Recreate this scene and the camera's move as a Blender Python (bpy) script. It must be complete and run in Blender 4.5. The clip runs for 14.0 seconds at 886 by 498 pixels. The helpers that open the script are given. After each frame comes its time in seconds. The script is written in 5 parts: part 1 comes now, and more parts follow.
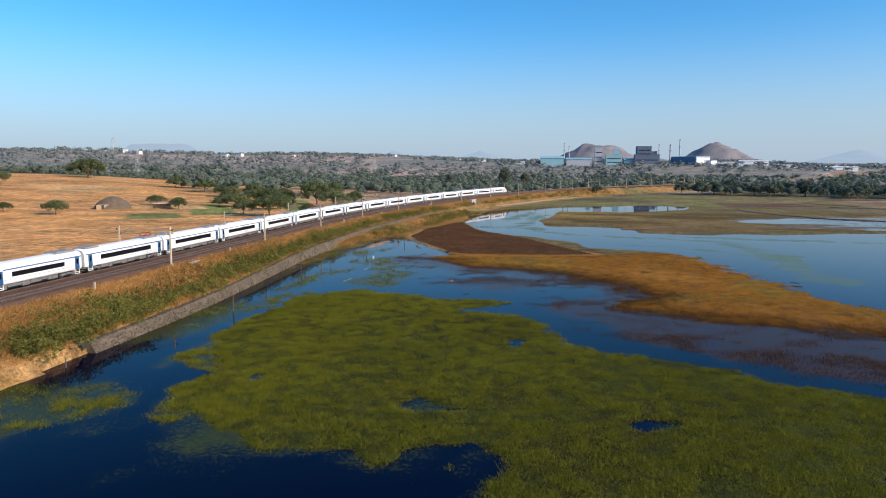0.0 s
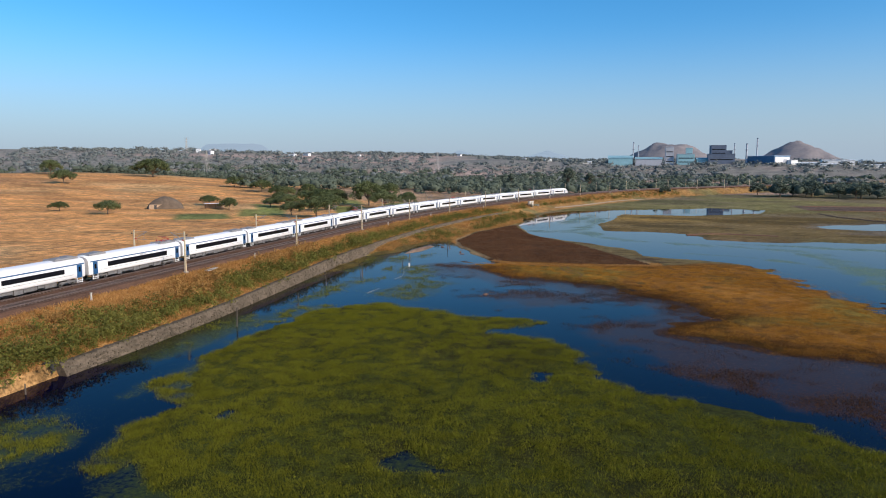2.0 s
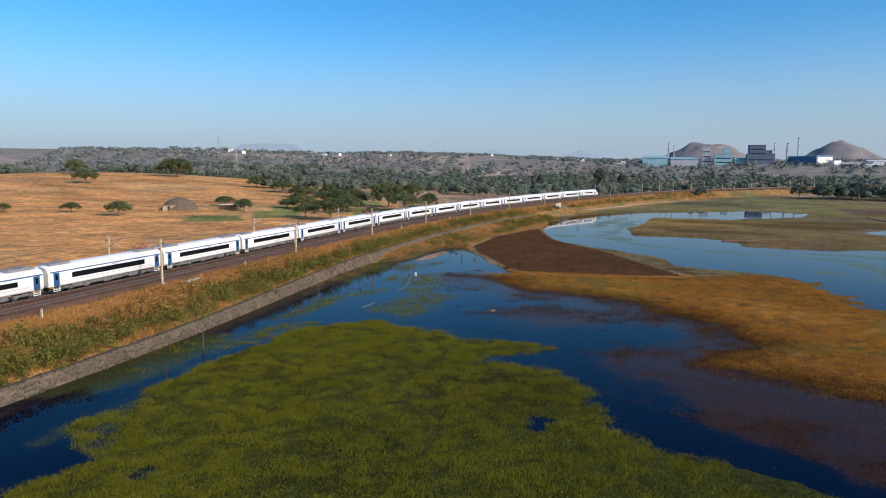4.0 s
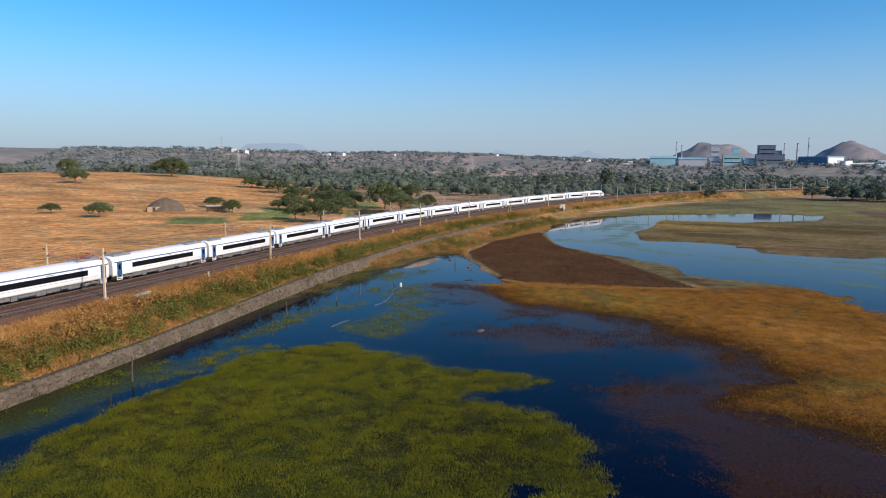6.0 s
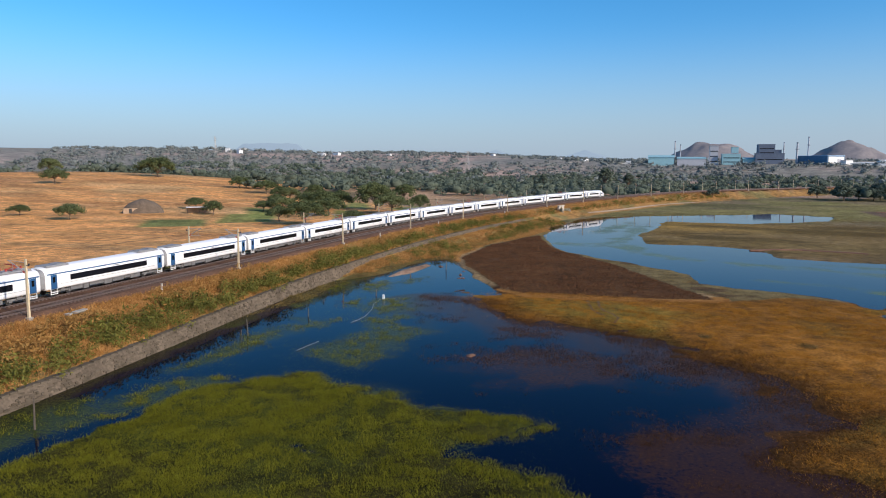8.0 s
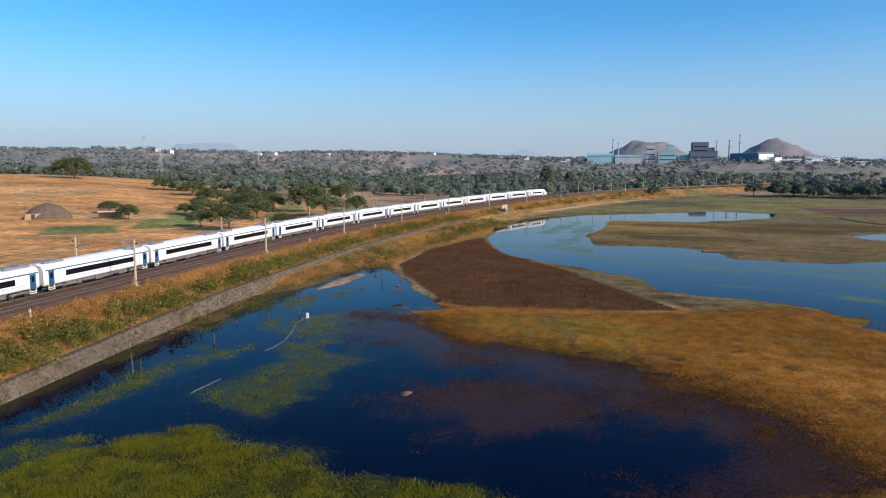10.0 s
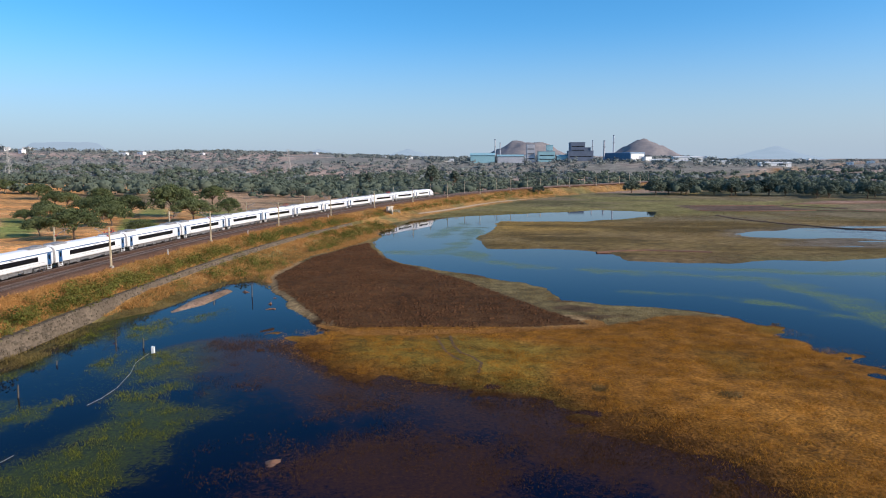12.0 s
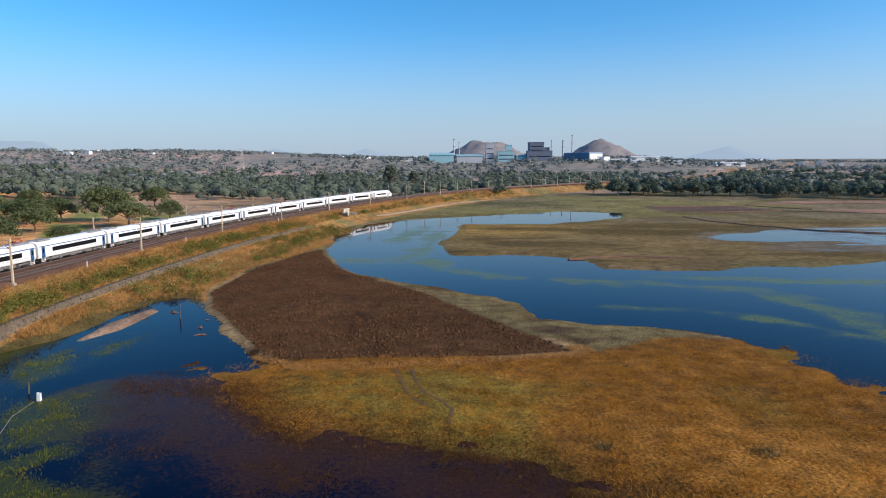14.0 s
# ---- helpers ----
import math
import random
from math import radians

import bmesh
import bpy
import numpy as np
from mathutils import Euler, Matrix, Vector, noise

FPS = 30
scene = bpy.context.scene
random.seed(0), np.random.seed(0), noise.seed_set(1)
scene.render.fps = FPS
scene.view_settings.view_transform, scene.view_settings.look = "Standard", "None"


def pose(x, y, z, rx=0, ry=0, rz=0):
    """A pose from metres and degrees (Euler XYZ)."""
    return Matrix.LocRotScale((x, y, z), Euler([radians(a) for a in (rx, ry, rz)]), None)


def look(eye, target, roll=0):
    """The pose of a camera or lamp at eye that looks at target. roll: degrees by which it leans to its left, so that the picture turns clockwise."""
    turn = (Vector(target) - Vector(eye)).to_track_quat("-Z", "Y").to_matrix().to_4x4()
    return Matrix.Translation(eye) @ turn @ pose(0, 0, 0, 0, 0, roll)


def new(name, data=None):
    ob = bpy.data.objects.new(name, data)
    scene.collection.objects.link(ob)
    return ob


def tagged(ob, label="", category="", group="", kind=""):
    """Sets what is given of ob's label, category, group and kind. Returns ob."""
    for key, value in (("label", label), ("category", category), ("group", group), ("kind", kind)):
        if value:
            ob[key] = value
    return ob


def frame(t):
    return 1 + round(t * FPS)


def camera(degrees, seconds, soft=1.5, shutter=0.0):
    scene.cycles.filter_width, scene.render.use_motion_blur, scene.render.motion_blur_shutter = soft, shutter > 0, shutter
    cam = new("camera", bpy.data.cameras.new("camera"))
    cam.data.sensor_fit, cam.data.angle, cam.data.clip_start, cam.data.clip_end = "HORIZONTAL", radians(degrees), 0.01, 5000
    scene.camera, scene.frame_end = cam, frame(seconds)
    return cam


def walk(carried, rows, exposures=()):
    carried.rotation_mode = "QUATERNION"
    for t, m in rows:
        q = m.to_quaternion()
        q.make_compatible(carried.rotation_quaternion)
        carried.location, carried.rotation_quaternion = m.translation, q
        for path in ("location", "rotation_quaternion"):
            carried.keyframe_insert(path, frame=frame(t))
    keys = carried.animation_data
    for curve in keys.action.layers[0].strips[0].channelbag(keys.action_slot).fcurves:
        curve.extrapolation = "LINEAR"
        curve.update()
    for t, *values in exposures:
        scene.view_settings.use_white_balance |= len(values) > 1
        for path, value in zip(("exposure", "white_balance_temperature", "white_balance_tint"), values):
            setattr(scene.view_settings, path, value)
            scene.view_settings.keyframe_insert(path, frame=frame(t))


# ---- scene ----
cam = camera(65.0, 14.0, soft=1.05)
METRES, EYE, TILT, LEAN, TURN = 100.9, 22.0, 0.0, 0.0, 8.3
ROWS = [
    (0.0, 0.0, 0.0, 0.0, 0.01, -6.63, -0.11),
    (0.5, 0.013, 0.031, 0.001, 1.28, -6.65, -0.14),
    (1.0, 0.027, 0.0619, 0.0021, 2.68, -6.66, -0.17),
    (1.5, 0.0415, 0.0929, 0.0032, 4.14, -6.68, -0.17),
    (2.0, 0.057, 0.1242, 0.004, 5.53, -6.69, -0.17),
    (2.5, 0.0713, 0.1559, 0.0049, 5.8, -6.69, -0.18),
    (3.0, 0.082, 0.1882, 0.0057, 6.72, -6.7, -0.2),
    (5.5, 0.1062, 0.3606, 0.0072, 8.81, -6.71, -0.32),
    (6.0, 0.1063, 0.3959, 0.0063, 8.76, -6.71, -0.34),
    (6.5, 0.1055, 0.4301, 0.0055, 8.72, -6.71, -0.33),
    (7.0, 0.104, 0.466, 0.0043, 8.68, -6.71, -0.31),
    (9.5, 0.0947, 0.6484, 0.0005, 6.57, -6.74, -0.03),
    (10.0, 0.0929, 0.6852, 0.0, 3.7, -6.75, 0.08),
    (10.5, 0.0916, 0.722, -0.0005, 2.13, -6.75, 0.15),
    (11.0, 0.0913, 0.759, -0.0009, 0.19, -6.76, 0.21),
    (11.5, 0.0912, 0.7961, -0.0011, -3.49, -6.78, 0.22),
    (12.0, 0.0918, 0.8331, -0.0015, -5.78, -6.79, 0.24),
    (12.5, 0.0935, 0.8698, -0.0015, -5.84, -6.79, 0.26),
    (13.0, 0.0969, 0.9065, -0.0016, -6.88, -6.79, 0.28),
    (13.5, 0.1009, 0.9432, -0.0016, -8.88, -6.81, 0.25),
    (14.0, 0.1056, 0.9795, -0.0015, -9.17, -6.81, 0.24),
]
walk(cam, [(t, pose(0, 0, EYE, TILT, LEAN, TURN) @ pose(METRES * x, METRES * y, METRES * z, 90 + pitch, roll, yaw)) for t, x, y, z, yaw, pitch, roll in ROWS],
     exposures=[(0.0, 0.15, 6400, 15), (1.5, 0.03, 6400, 15), (3.0, -0.05, 6400, 16), (7.0, -0.02, 6400, 16), (10.0, 0.05, 6400, 16), (13.0, 0.12, 6400, 16), (14.0, 0.12, 6400, 16)])

# ---- world and sun ----
SUN_AZ, SUN_EL = 110.0, 27.0      # compass degrees from +y towards +x, and height
world = bpy.data.worlds.new("world")
scene.world = world
world.use_nodes = True
wn = world.node_tree
sky = wn.nodes.new("ShaderNodeTexSky")
sky.sky_type = "NISHITA"
sky.sun_disc = False
sky.sun_elevation, sky.sun_rotation = radians(SUN_EL), radians(SUN_AZ)
sky.altitude, sky.air_density, sky.dust_density, sky.ozone_density = 300, 0.9, 1.6, 4.5
hue = wn.nodes.new("ShaderNodeHueSaturation")
hue.inputs["Saturation"].default_value = 1.3
hue.inputs["Hue"].default_value = 0.491
wn.links.new(sky.outputs[0], hue.inputs["Color"])
# morning haze lying all along the horizon
up = wn.nodes.new("ShaderNodeSeparateXYZ")
wn.links.new(wn.nodes.new("ShaderNodeTexCoord").outputs["Generated"], up.inputs[0])
veil = wn.nodes.new("ShaderNodeMapRange")
veil.interpolation_type = "SMOOTHSTEP"
for key, val in (("From Min", -0.02), ("From Max", 0.20), ("To Min", 0.9), ("To Max", 0.0)):
    veil.inputs[key].default_value = val
wn.links.new(up.outputs["Z"], veil.inputs["Value"])
blend = wn.nodes.new("ShaderNodeMix")
blend.data_type = "RGBA"
blend.inputs["B"].default_value = (2.15, 2.82, 3.40, 1)
wn.links.new(veil.outputs[0], blend.inputs["Factor"])
wn.links.new(hue.outputs[0], blend.inputs["A"])
wn.links.new(blend.outputs["Result"], wn.nodes["Background"].inputs[0])
wn.nodes["Background"].inputs[1].default_value = 0.18
sun = new("sun", bpy.data.lights.new("sun", "SUN"))
sun.data.energy, sun.data.angle, sun.data.color = 4.2, radians(0.6), (1.0, 0.88, 0.70)
sdir = Vector((math.sin(radians(SUN_AZ)) * math.cos(radians(SUN_EL)), math.cos(radians(SUN_AZ)) * math.cos(radians(SUN_EL)), math.sin(radians(SUN_EL))))
sun.matrix_world = look(sdir * 100, (0, 0, 0))


# ---- materials ----
def mat(name, color, rough=0.8, metal=0.0, vary=0.25, scale=1.0, bump=0.0, island=0.0, spec=0.5, tint=None, random=0.0, thin=0.0):
    """A node material: base colour, mottled at two scales, with fine relief; island and random shift pieces against each other; thin leaves let light through."""
    m = bpy.data.materials.new(name)
    m.use_nodes = True
    nt = m.node_tree
    b = nt.nodes["Principled BSDF"]
    b.inputs["Roughness"].default_value = rough
    b.inputs["Metallic"].default_value = metal
    b.inputs["Specular IOR Level"].default_value = spec
    co = nt.nodes.new("ShaderNodeTexCoord").outputs["Object"]
    big = nt.nodes.new("ShaderNodeTexNoise")
    big.inputs["Scale"].default_value, big.inputs["Detail"].default_value = scale, 4
    fine = nt.nodes.new("ShaderNodeTexNoise")
    fine.inputs["Scale"].default_value, fine.inputs["Detail"].default_value = scale * 9, 3
    for n in (big, fine):
        nt.links.new(co, n.inputs["Vector"])
    add = nt.nodes.new("ShaderNodeMath")
    add.operation = "ADD"
    nt.links.new(big.outputs["Fac"], add.inputs[0])
    nt.links.new(fine.outputs["Fac"], add.inputs[1])
    last = add.outputs[0]
    for amount, kind in ((island, "i"), (random, "r")):
        if amount:
            src = nt.nodes.new("ShaderNodeNewGeometry").outputs["Random Per Island"] if kind == "i" else nt.nodes.new("ShaderNodeObjectInfo").outputs["Random"]
            ma = nt.nodes.new("ShaderNodeMath")
            ma.operation = "MULTIPLY_ADD"
            ma.inputs[1].default_value = amount
            nt.links.new(src, ma.inputs[0])
            nt.links.new(last, ma.inputs[2])
            last = ma.outputs[0]
    ramp = nt.nodes.new("ShaderNodeMapRange")
    ramp.inputs["From Min"].default_value, ramp.inputs["From Max"].default_value = 0.6, 1.4 + island + random
    nt.links.new(last, ramp.inputs["Value"])
    mix = nt.nodes.new("ShaderNodeMix")
    mix.data_type = "RGBA"
    c2 = tint or tuple(min(1, c * (1 + vary)) for c in color)
    mix.inputs["A"].default_value = (*[c * (1 - vary) for c in color], 1)
    mix.inputs["B"].default_value = (*c2, 1)
    nt.links.new(ramp.outputs[0], mix.inputs["Factor"])
    nt.links.new(mix.outputs["Result"], b.inputs["Base Color"])
    if bump:
        bp = nt.nodes.new("ShaderNodeBump")
        bp.inputs["Strength"].default_value, bp.inputs["Distance"].default_value = 0.6, bump
        nt.links.new(fine.outputs["Fac"], bp.inputs["Height"])
        nt.links.new(bp.outputs[0], b.inputs["Normal"])
    if thin:
        tr = nt.nodes.new("ShaderNodeBsdfTranslucent")
        nt.links.new(mix.outputs["Result"], tr.inputs["Color"])
        ms = nt.nodes.new("ShaderNodeMixShader")
        ms.inputs[0].default_value = thin
        nt.links.new(b.outputs[0], ms.inputs[1])
        nt.links.new(tr.outputs[0], ms.inputs[2])
        nt.links.new(ms.outputs[0], nt.nodes["Material Output"].inputs["Surface"])
    return m


def ground_mat():
    m = bpy.data.materials.new("ground")
    m.use_nodes = True
    nt = m.node_tree
    b = nt.nodes["Principled BSDF"]
    b.inputs["Roughness"].default_value, b.inputs["Specular IOR Level"].default_value = 0.95, 0.08
    at = nt.nodes.new("ShaderNodeAttribute")
    at.attribute_name = "soil"
    co = nt.nodes.new("ShaderNodeTexCoord").outputs["Object"]
    last = at.outputs["Color"]
    tex = []
    for sc, det, lo, hi in ((0.06, 6, 0.72, 1.3), (0.45, 6, 0.6, 1.4), (3.0, 4, 0.55, 1.45)):
        n = nt.nodes.new("ShaderNodeTexNoise")
        n.inputs["Scale"].default_value, n.inputs["Detail"].default_value = sc, det
        nt.links.new(co, n.inputs["Vector"])
        r = nt.nodes.new("ShaderNodeMapRange")
        r.inputs["From Min"].default_value, r.inputs["From Max"].default_value = 0.3, 0.7
        r.inputs["To Min"].default_value, r.inputs["To Max"].default_value = lo, hi
        nt.links.new(n.outputs["Fac"], r.inputs["Value"])
        mul = nt.nodes.new("ShaderNodeVectorMath")
        mul.operation = "MULTIPLY"
        nt.links.new(last, mul.inputs[0])
        nt.links.new(r.outputs[0], mul.inputs[1])
        last = mul.outputs[0]
        tex.append(n)
    nt.links.new(last, b.inputs["Base Color"])
    bp = nt.nodes.new("ShaderNodeBump")
    bp.inputs["Strength"].default_value, bp.inputs["Distance"].default_value = 0.8, 0.25
    nt.links.new(tex[2].outputs["Fac"], bp.inputs["Height"])
    nt.links.new(bp.outputs[0], b.inputs["Normal"])
    return m


def water_mat():
    """Still, dark lake water; where weed grows under the surface it shows brown through it."""
    m = bpy.data.materials.new("water")
    m.use_nodes = True
    nt = m.node_tree
    b = nt.nodes["Principled BSDF"]
    b.inputs["IOR"].default_value = 1.333
    at = nt.nodes.new("ShaderNodeAttribute")
    at.attribute_name = "weed"
    co = nt.nodes.new("ShaderNodeTexCoord").outputs["Object"]

    def maths(kind, one, two):
        q = nt.nodes.new("ShaderNodeMath")
        q.operation = kind
        for i, v in enumerate((one, two)):
            if isinstance(v, (int, float)):
                q.inputs[i].default_value = v
            else:
                nt.links.new(v, q.inputs[i])
        return q.outputs[0]

    def cloud(scale, detail, rough):
        n = nt.nodes.new("ShaderNodeTexNoise")
        n.inputs["Scale"].default_value, n.inputs["Detail"].default_value, n.inputs["Roughness"].default_value = scale, detail, rough
        nt.links.new(co, n.inputs["Vector"])
        return n.outputs["Fac"]

    # weed gathers in clumps and strands: the thicker it stands, the fewer gaps it leaves
    tufts, drifts = cloud(2.2, 10, 0.75), cloud(0.16, 5, 0.6)
    grown = maths("ADD", maths("MULTIPLY", at.outputs["Alpha"], 1.3), maths("ADD", maths("MULTIPLY", tufts, 2.0), maths("MULTIPLY", drifts, 1.7)))
    veil_ = nt.nodes.new("ShaderNodeMapRange")
    veil_.interpolation_type = "SMOOTHSTEP"
    veil_.inputs["From Min"].default_value, veil_.inputs["From Max"].default_value = 2.42, 3.12
    veil_.inputs["To Max"].default_value = 0.95
    nt.links.new(grown, veil_.inputs["Value"])
    mul = nt.nodes.new("ShaderNodeMath")
    mul.operation = "MULTIPLY"
    nt.links.new(veil_.outputs[0], mul.inputs[0])
    lively = nt.nodes.new("ShaderNodeMapRange")
    lively.inputs["From Min"].default_value, lively.inputs["From Max"].default_value = 0.34, 0.62
    lively.inputs["To Min"].default_value = 0.25
    nt.links.new(cloud(3.2, 8, 0.75), lively.inputs["Value"])
    nt.links.new(lively.outputs[0], mul.inputs[1])
    mix = nt.nodes.new("ShaderNodeMix")
    mix.data_type = "RGBA"
    mix.inputs["A"].default_value = (0.0009, 0.0012, 0.0115, 1)
    nt.links.new(mul.outputs[0], mix.inputs["Factor"])
    nt.links.new(at.outputs["Color"], mix.inputs["B"])
    nt.links.new(mix.outputs["Result"], b.inputs["Base Color"])
    rr = nt.nodes.new("ShaderNodeMapRange")
    rr.inputs["To Min"].default_value, rr.inputs["To Max"].default_value = 0.03, 0.30
    nt.links.new(mul.outputs[0], rr.inputs["Value"])
    nt.links.new(rr.outputs[0], b.inputs["Roughness"])
    sp = nt.nodes.new("ShaderNodeMapRange")
    sp.inputs["To Min"].default_value, sp.inputs["To Max"].default_value = 0.078, 0.02
    nt.links.new(mul.outputs[0], sp.inputs["Value"])
    nt.links.new(sp.outputs[0], b.inputs["Specular IOR Level"])
    rip = nt.nodes.new("ShaderNodeTexNoise")
    rip.inputs["Scale"].default_value, rip.inputs["Detail"].default_value = 1.6, 3
    nt.links.new(co, rip.inputs["Vector"])
    bp = nt.nodes.new("ShaderNodeBump")
    bp.inputs["Strength"].default_value, bp.inputs["Distance"].default_value = 0.05, 0.012
    nt.links.new(rip.outputs["Fac"], bp.inputs["Height"])
    nt.links.new(bp.outputs[0], b.inputs["Normal"])
    return m


M_GROUND, M_WATER = ground_mat(), water_mat()
M_GREEN = mat("marsh_grass", (0.112, 0.114, 0.008), 0.8, vary=0.2, scale=0.09, island=0.45, spec=0.1, tint=(0.232, 0.222, 0.020), thin=0.25)
M_GOLD = mat("straw_grass", (0.31, 0.120, 0.012), 0.85, vary=0.35, scale=0.10, island=0.45, spec=0.12, tint=(0.64, 0.295, 0.042), thin=0.2)
M_DRY = mat("dry_grass", (0.36, 0.155, 0.038), 0.9, vary=0.35, scale=0.12, island=0.5, spec=0.15, tint=(0.66, 0.36, 0.12), thin=0.2)
M_SHRUB = mat("shrub_leaf", (0.075, 0.092, 0.014), 0.7, vary=0.4, scale=0.16, island=0.2, spec=0.12, tint=(0.27, 0.245, 0.055), thin=0.3)
M_DRYSHRUB = mat("dry_shrub_leaf", (0.27, 0.135, 0.035), 0.8, vary=0.4, scale=0.14, island=0.3, spec=0.15, tint=(0.54, 0.31, 0.095), thin=0.3)
M_MARSH = mat("marsh_tuft", (0.125, 0.083, 0.028), 0.85, vary=0.4, scale=0.08, island=0.7, spec=0.12, tint=(0.31, 0.20, 0.075))
M_LEAF = mat("tree_leaf", (0.098, 0.130, 0.050), 0.7, vary=0.3, scale=0.25, island=0.2, spec=0.12, tint=(0.205, 0.232, 0.102), random=0.6, thin=0.4)
# leaves of the far woods: distance haze is mixed into the green
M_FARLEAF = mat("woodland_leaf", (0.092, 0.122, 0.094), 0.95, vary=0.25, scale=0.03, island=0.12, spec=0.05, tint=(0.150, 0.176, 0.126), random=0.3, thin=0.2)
# hill scrub lies farther off, so its base colour is greyed more for haze
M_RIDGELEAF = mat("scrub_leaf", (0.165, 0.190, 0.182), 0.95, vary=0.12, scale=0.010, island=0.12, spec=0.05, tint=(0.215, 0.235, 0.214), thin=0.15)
M_STREAMWEED = mat("stream_weed", (0.085, 0.115, 0.022), 0.85, vary=0.3, scale=0.05, island=0.4, spec=0.1, tint=(0.17, 0.195, 0.045), thin=0.25)
M_SEDGE = mat("sedge", (0.10, 0.082, 0.024), 0.9, vary=0.35, scale=0.12, island=0.5, spec=0.12, tint=(0.33, 0.235, 0.085), thin=0.25)
M_BARK = mat("bark", (0.16, 0.11, 0.07), 0.9, scale=3, bump=0.03)
M_CLOD = mat("ploughed_clod", (0.062, 0.028, 0.012), 0.95, vary=0.45, scale=0.12, island=0.5, spec=0.1, tint=(0.135, 0.064, 0.030))
M_RUT = mat("rut_mud", (0.11, 0.055, 0.012), 0.95, vary=0.4, scale=0.8)
M_CLODRED = mat("red_mud", (0.17, 0.085, 0.05), 0.9, scale=2, vary=0.3, bump=0.03)
M_WEED = mat("drowned_weed", (0.062, 0.028, 0.009), 0.9, vary=0.35, scale=0.09, island=0.25, spec=0.05, tint=(0.140, 0.062, 0.016), thin=0.2)
M_STONE = mat("masonry", (0.080, 0.062, 0.042), 0.95, vary=0.5, scale=0.22, bump=0.06, island=0.15, spec=0.15, tint=(0.185, 0.148, 0.105), random=0.2)
M_MORTAR = mat("mortar", (0.13, 0.10, 0.07), 0.95, scale=0.35, vary=0.5, bump=0.06, spec=0.2)
M_BALLAST = mat("ballast", (0.120, 0.066, 0.042), 0.95, vary=0.4, scale=0.3, bump=0.1, spec=0.1)
M_RAIL = mat("rail_steel", (0.22, 0.15, 0.12), 0.45, metal=0.7, scale=2)
M_SLEEPER = mat("sleeper", (0.12, 0.080, 0.060), 0.9, island=0.5, scale=1)
M_WHITE = mat("train_white", (0.86, 0.85, 0.83), 0.35, vary=0.03, scale=0.5)
M_GLASS = mat("tinted_glass", (0.008, 0.008, 0.011), 0.15, vary=0.2, scale=0.4, spec=0.25)
M_BLUE = mat("train_blue", (0.02, 0.085, 0.20), 0.35, vary=0.12, scale=0.6)
M_GREY = mat("roof_grey", (0.24, 0.24, 0.24), 0.7, vary=0.35, scale=1.5)
M_UNDER = mat("underframe_grey", (0.15, 0.145, 0.14), 0.7, vary=0.5, scale=1.5)
M_DARK = mat("running_gear", (0.045, 0.042, 0.04), 0.7, vary=0.3, scale=2)
M_RED = mat("insulator_red", (0.45, 0.05, 0.03), 0.5, scale=4)
M_MAST = mat("mast_paint", (0.62, 0.49, 0.31), 0.7, vary=0.2, scale=1.5, random=0.4)
M_STEEL = mat("galvanised_steel", (0.40, 0.38, 0.35), 0.5, metal=0.4, scale=3)
M_CONC = mat("concrete", (0.34, 0.31, 0.26), 0.9, vary=0.25, scale=0.8, bump=0.02)
M_PWHITE = mat("white_paint", (0.78, 0.77, 0.74), 0.6, vary=0.1, scale=2)
M_THATCH = mat("thatch", (0.13, 0.095, 0.065), 0.95, vary=0.4, scale=0.8, bump=0.15)
M_POST = mat("weathered_wood", (0.10, 0.08, 0.06), 0.9, scale=4)
M_TEAL = mat("teal_sheet", (0.26, 0.46, 0.50), 0.7, vary=0.12, scale=0.05)
M_LILAC = mat("grey_cladding", (0.42, 0.43, 0.46), 0.8, vary=0.12, scale=0.05)
# dark navy cladding, its colour lifted to stand for haze in between
M_DARKBLD = mat("dark_cladding", (0.115, 0.145, 0.20), 0.9, vary=0.2, scale=0.06)
M_BLUEWALL = mat("blue_cladding", (0.10, 0.20, 0.30), 0.8, vary=0.15, scale=0.05)
M_BLUEROOF = mat("blue_sheet", (0.28, 0.42, 0.58), 0.7, vary=0.12, scale=0.05)
M_WALLW = mat("white_wall", (0.80, 0.80, 0.78), 0.8, vary=0.08, scale=0.1)
M_HILL = mat("hill_rock", (0.215, 0.205, 0.210), 0.95, vary=0.14, scale=0.012, spec=0.1, tint=(0.285, 0.252, 0.240))


# ---- numpy helpers ----
rng = np.random.default_rng(7)
TABLE = rng.random((256, 256))


def vnoise(x, y, scale, shift=0):
    """Smooth value noise, 0 to 1, with features of about scale metres."""
    u, v = x / scale + 17.3 * shift, y / scale + 9.1 * shift
    i, j = np.floor(u).astype(int), np.floor(v).astype(int)
    f, g = u - i, v - j
    f, g = f * f * (3 - 2 * f), g * g * (3 - 2 * g)
    a, b = TABLE[i % 256, j % 256], TABLE[(i + 1) % 256, j % 256]
    c, d = TABLE[i % 256, (j + 1) % 256], TABLE[(i + 1) % 256, (j + 1) % 256]
    return (a * (1 - f) + b * f) * (1 - g) + (c * (1 - f) + d * f) * g


def fbm(x, y, scale, shift=0, octaves=3):
    """Layered noise, about -0.5 to 0.5."""
    out, amp, tot = 0, 1.0, 0
    for o in range(octaves):
        out = out + amp * (vnoise(x, y, scale / 2 ** o, shift + o) - 0.5)
        tot += amp
        amp *= 0.5
    return out / tot * 1.3


def smooth(e0, e1, v):
    t = np.clip((v - e0) / (e1 - e0), 0, 1)
    return t * t * (3 - 2 * t)


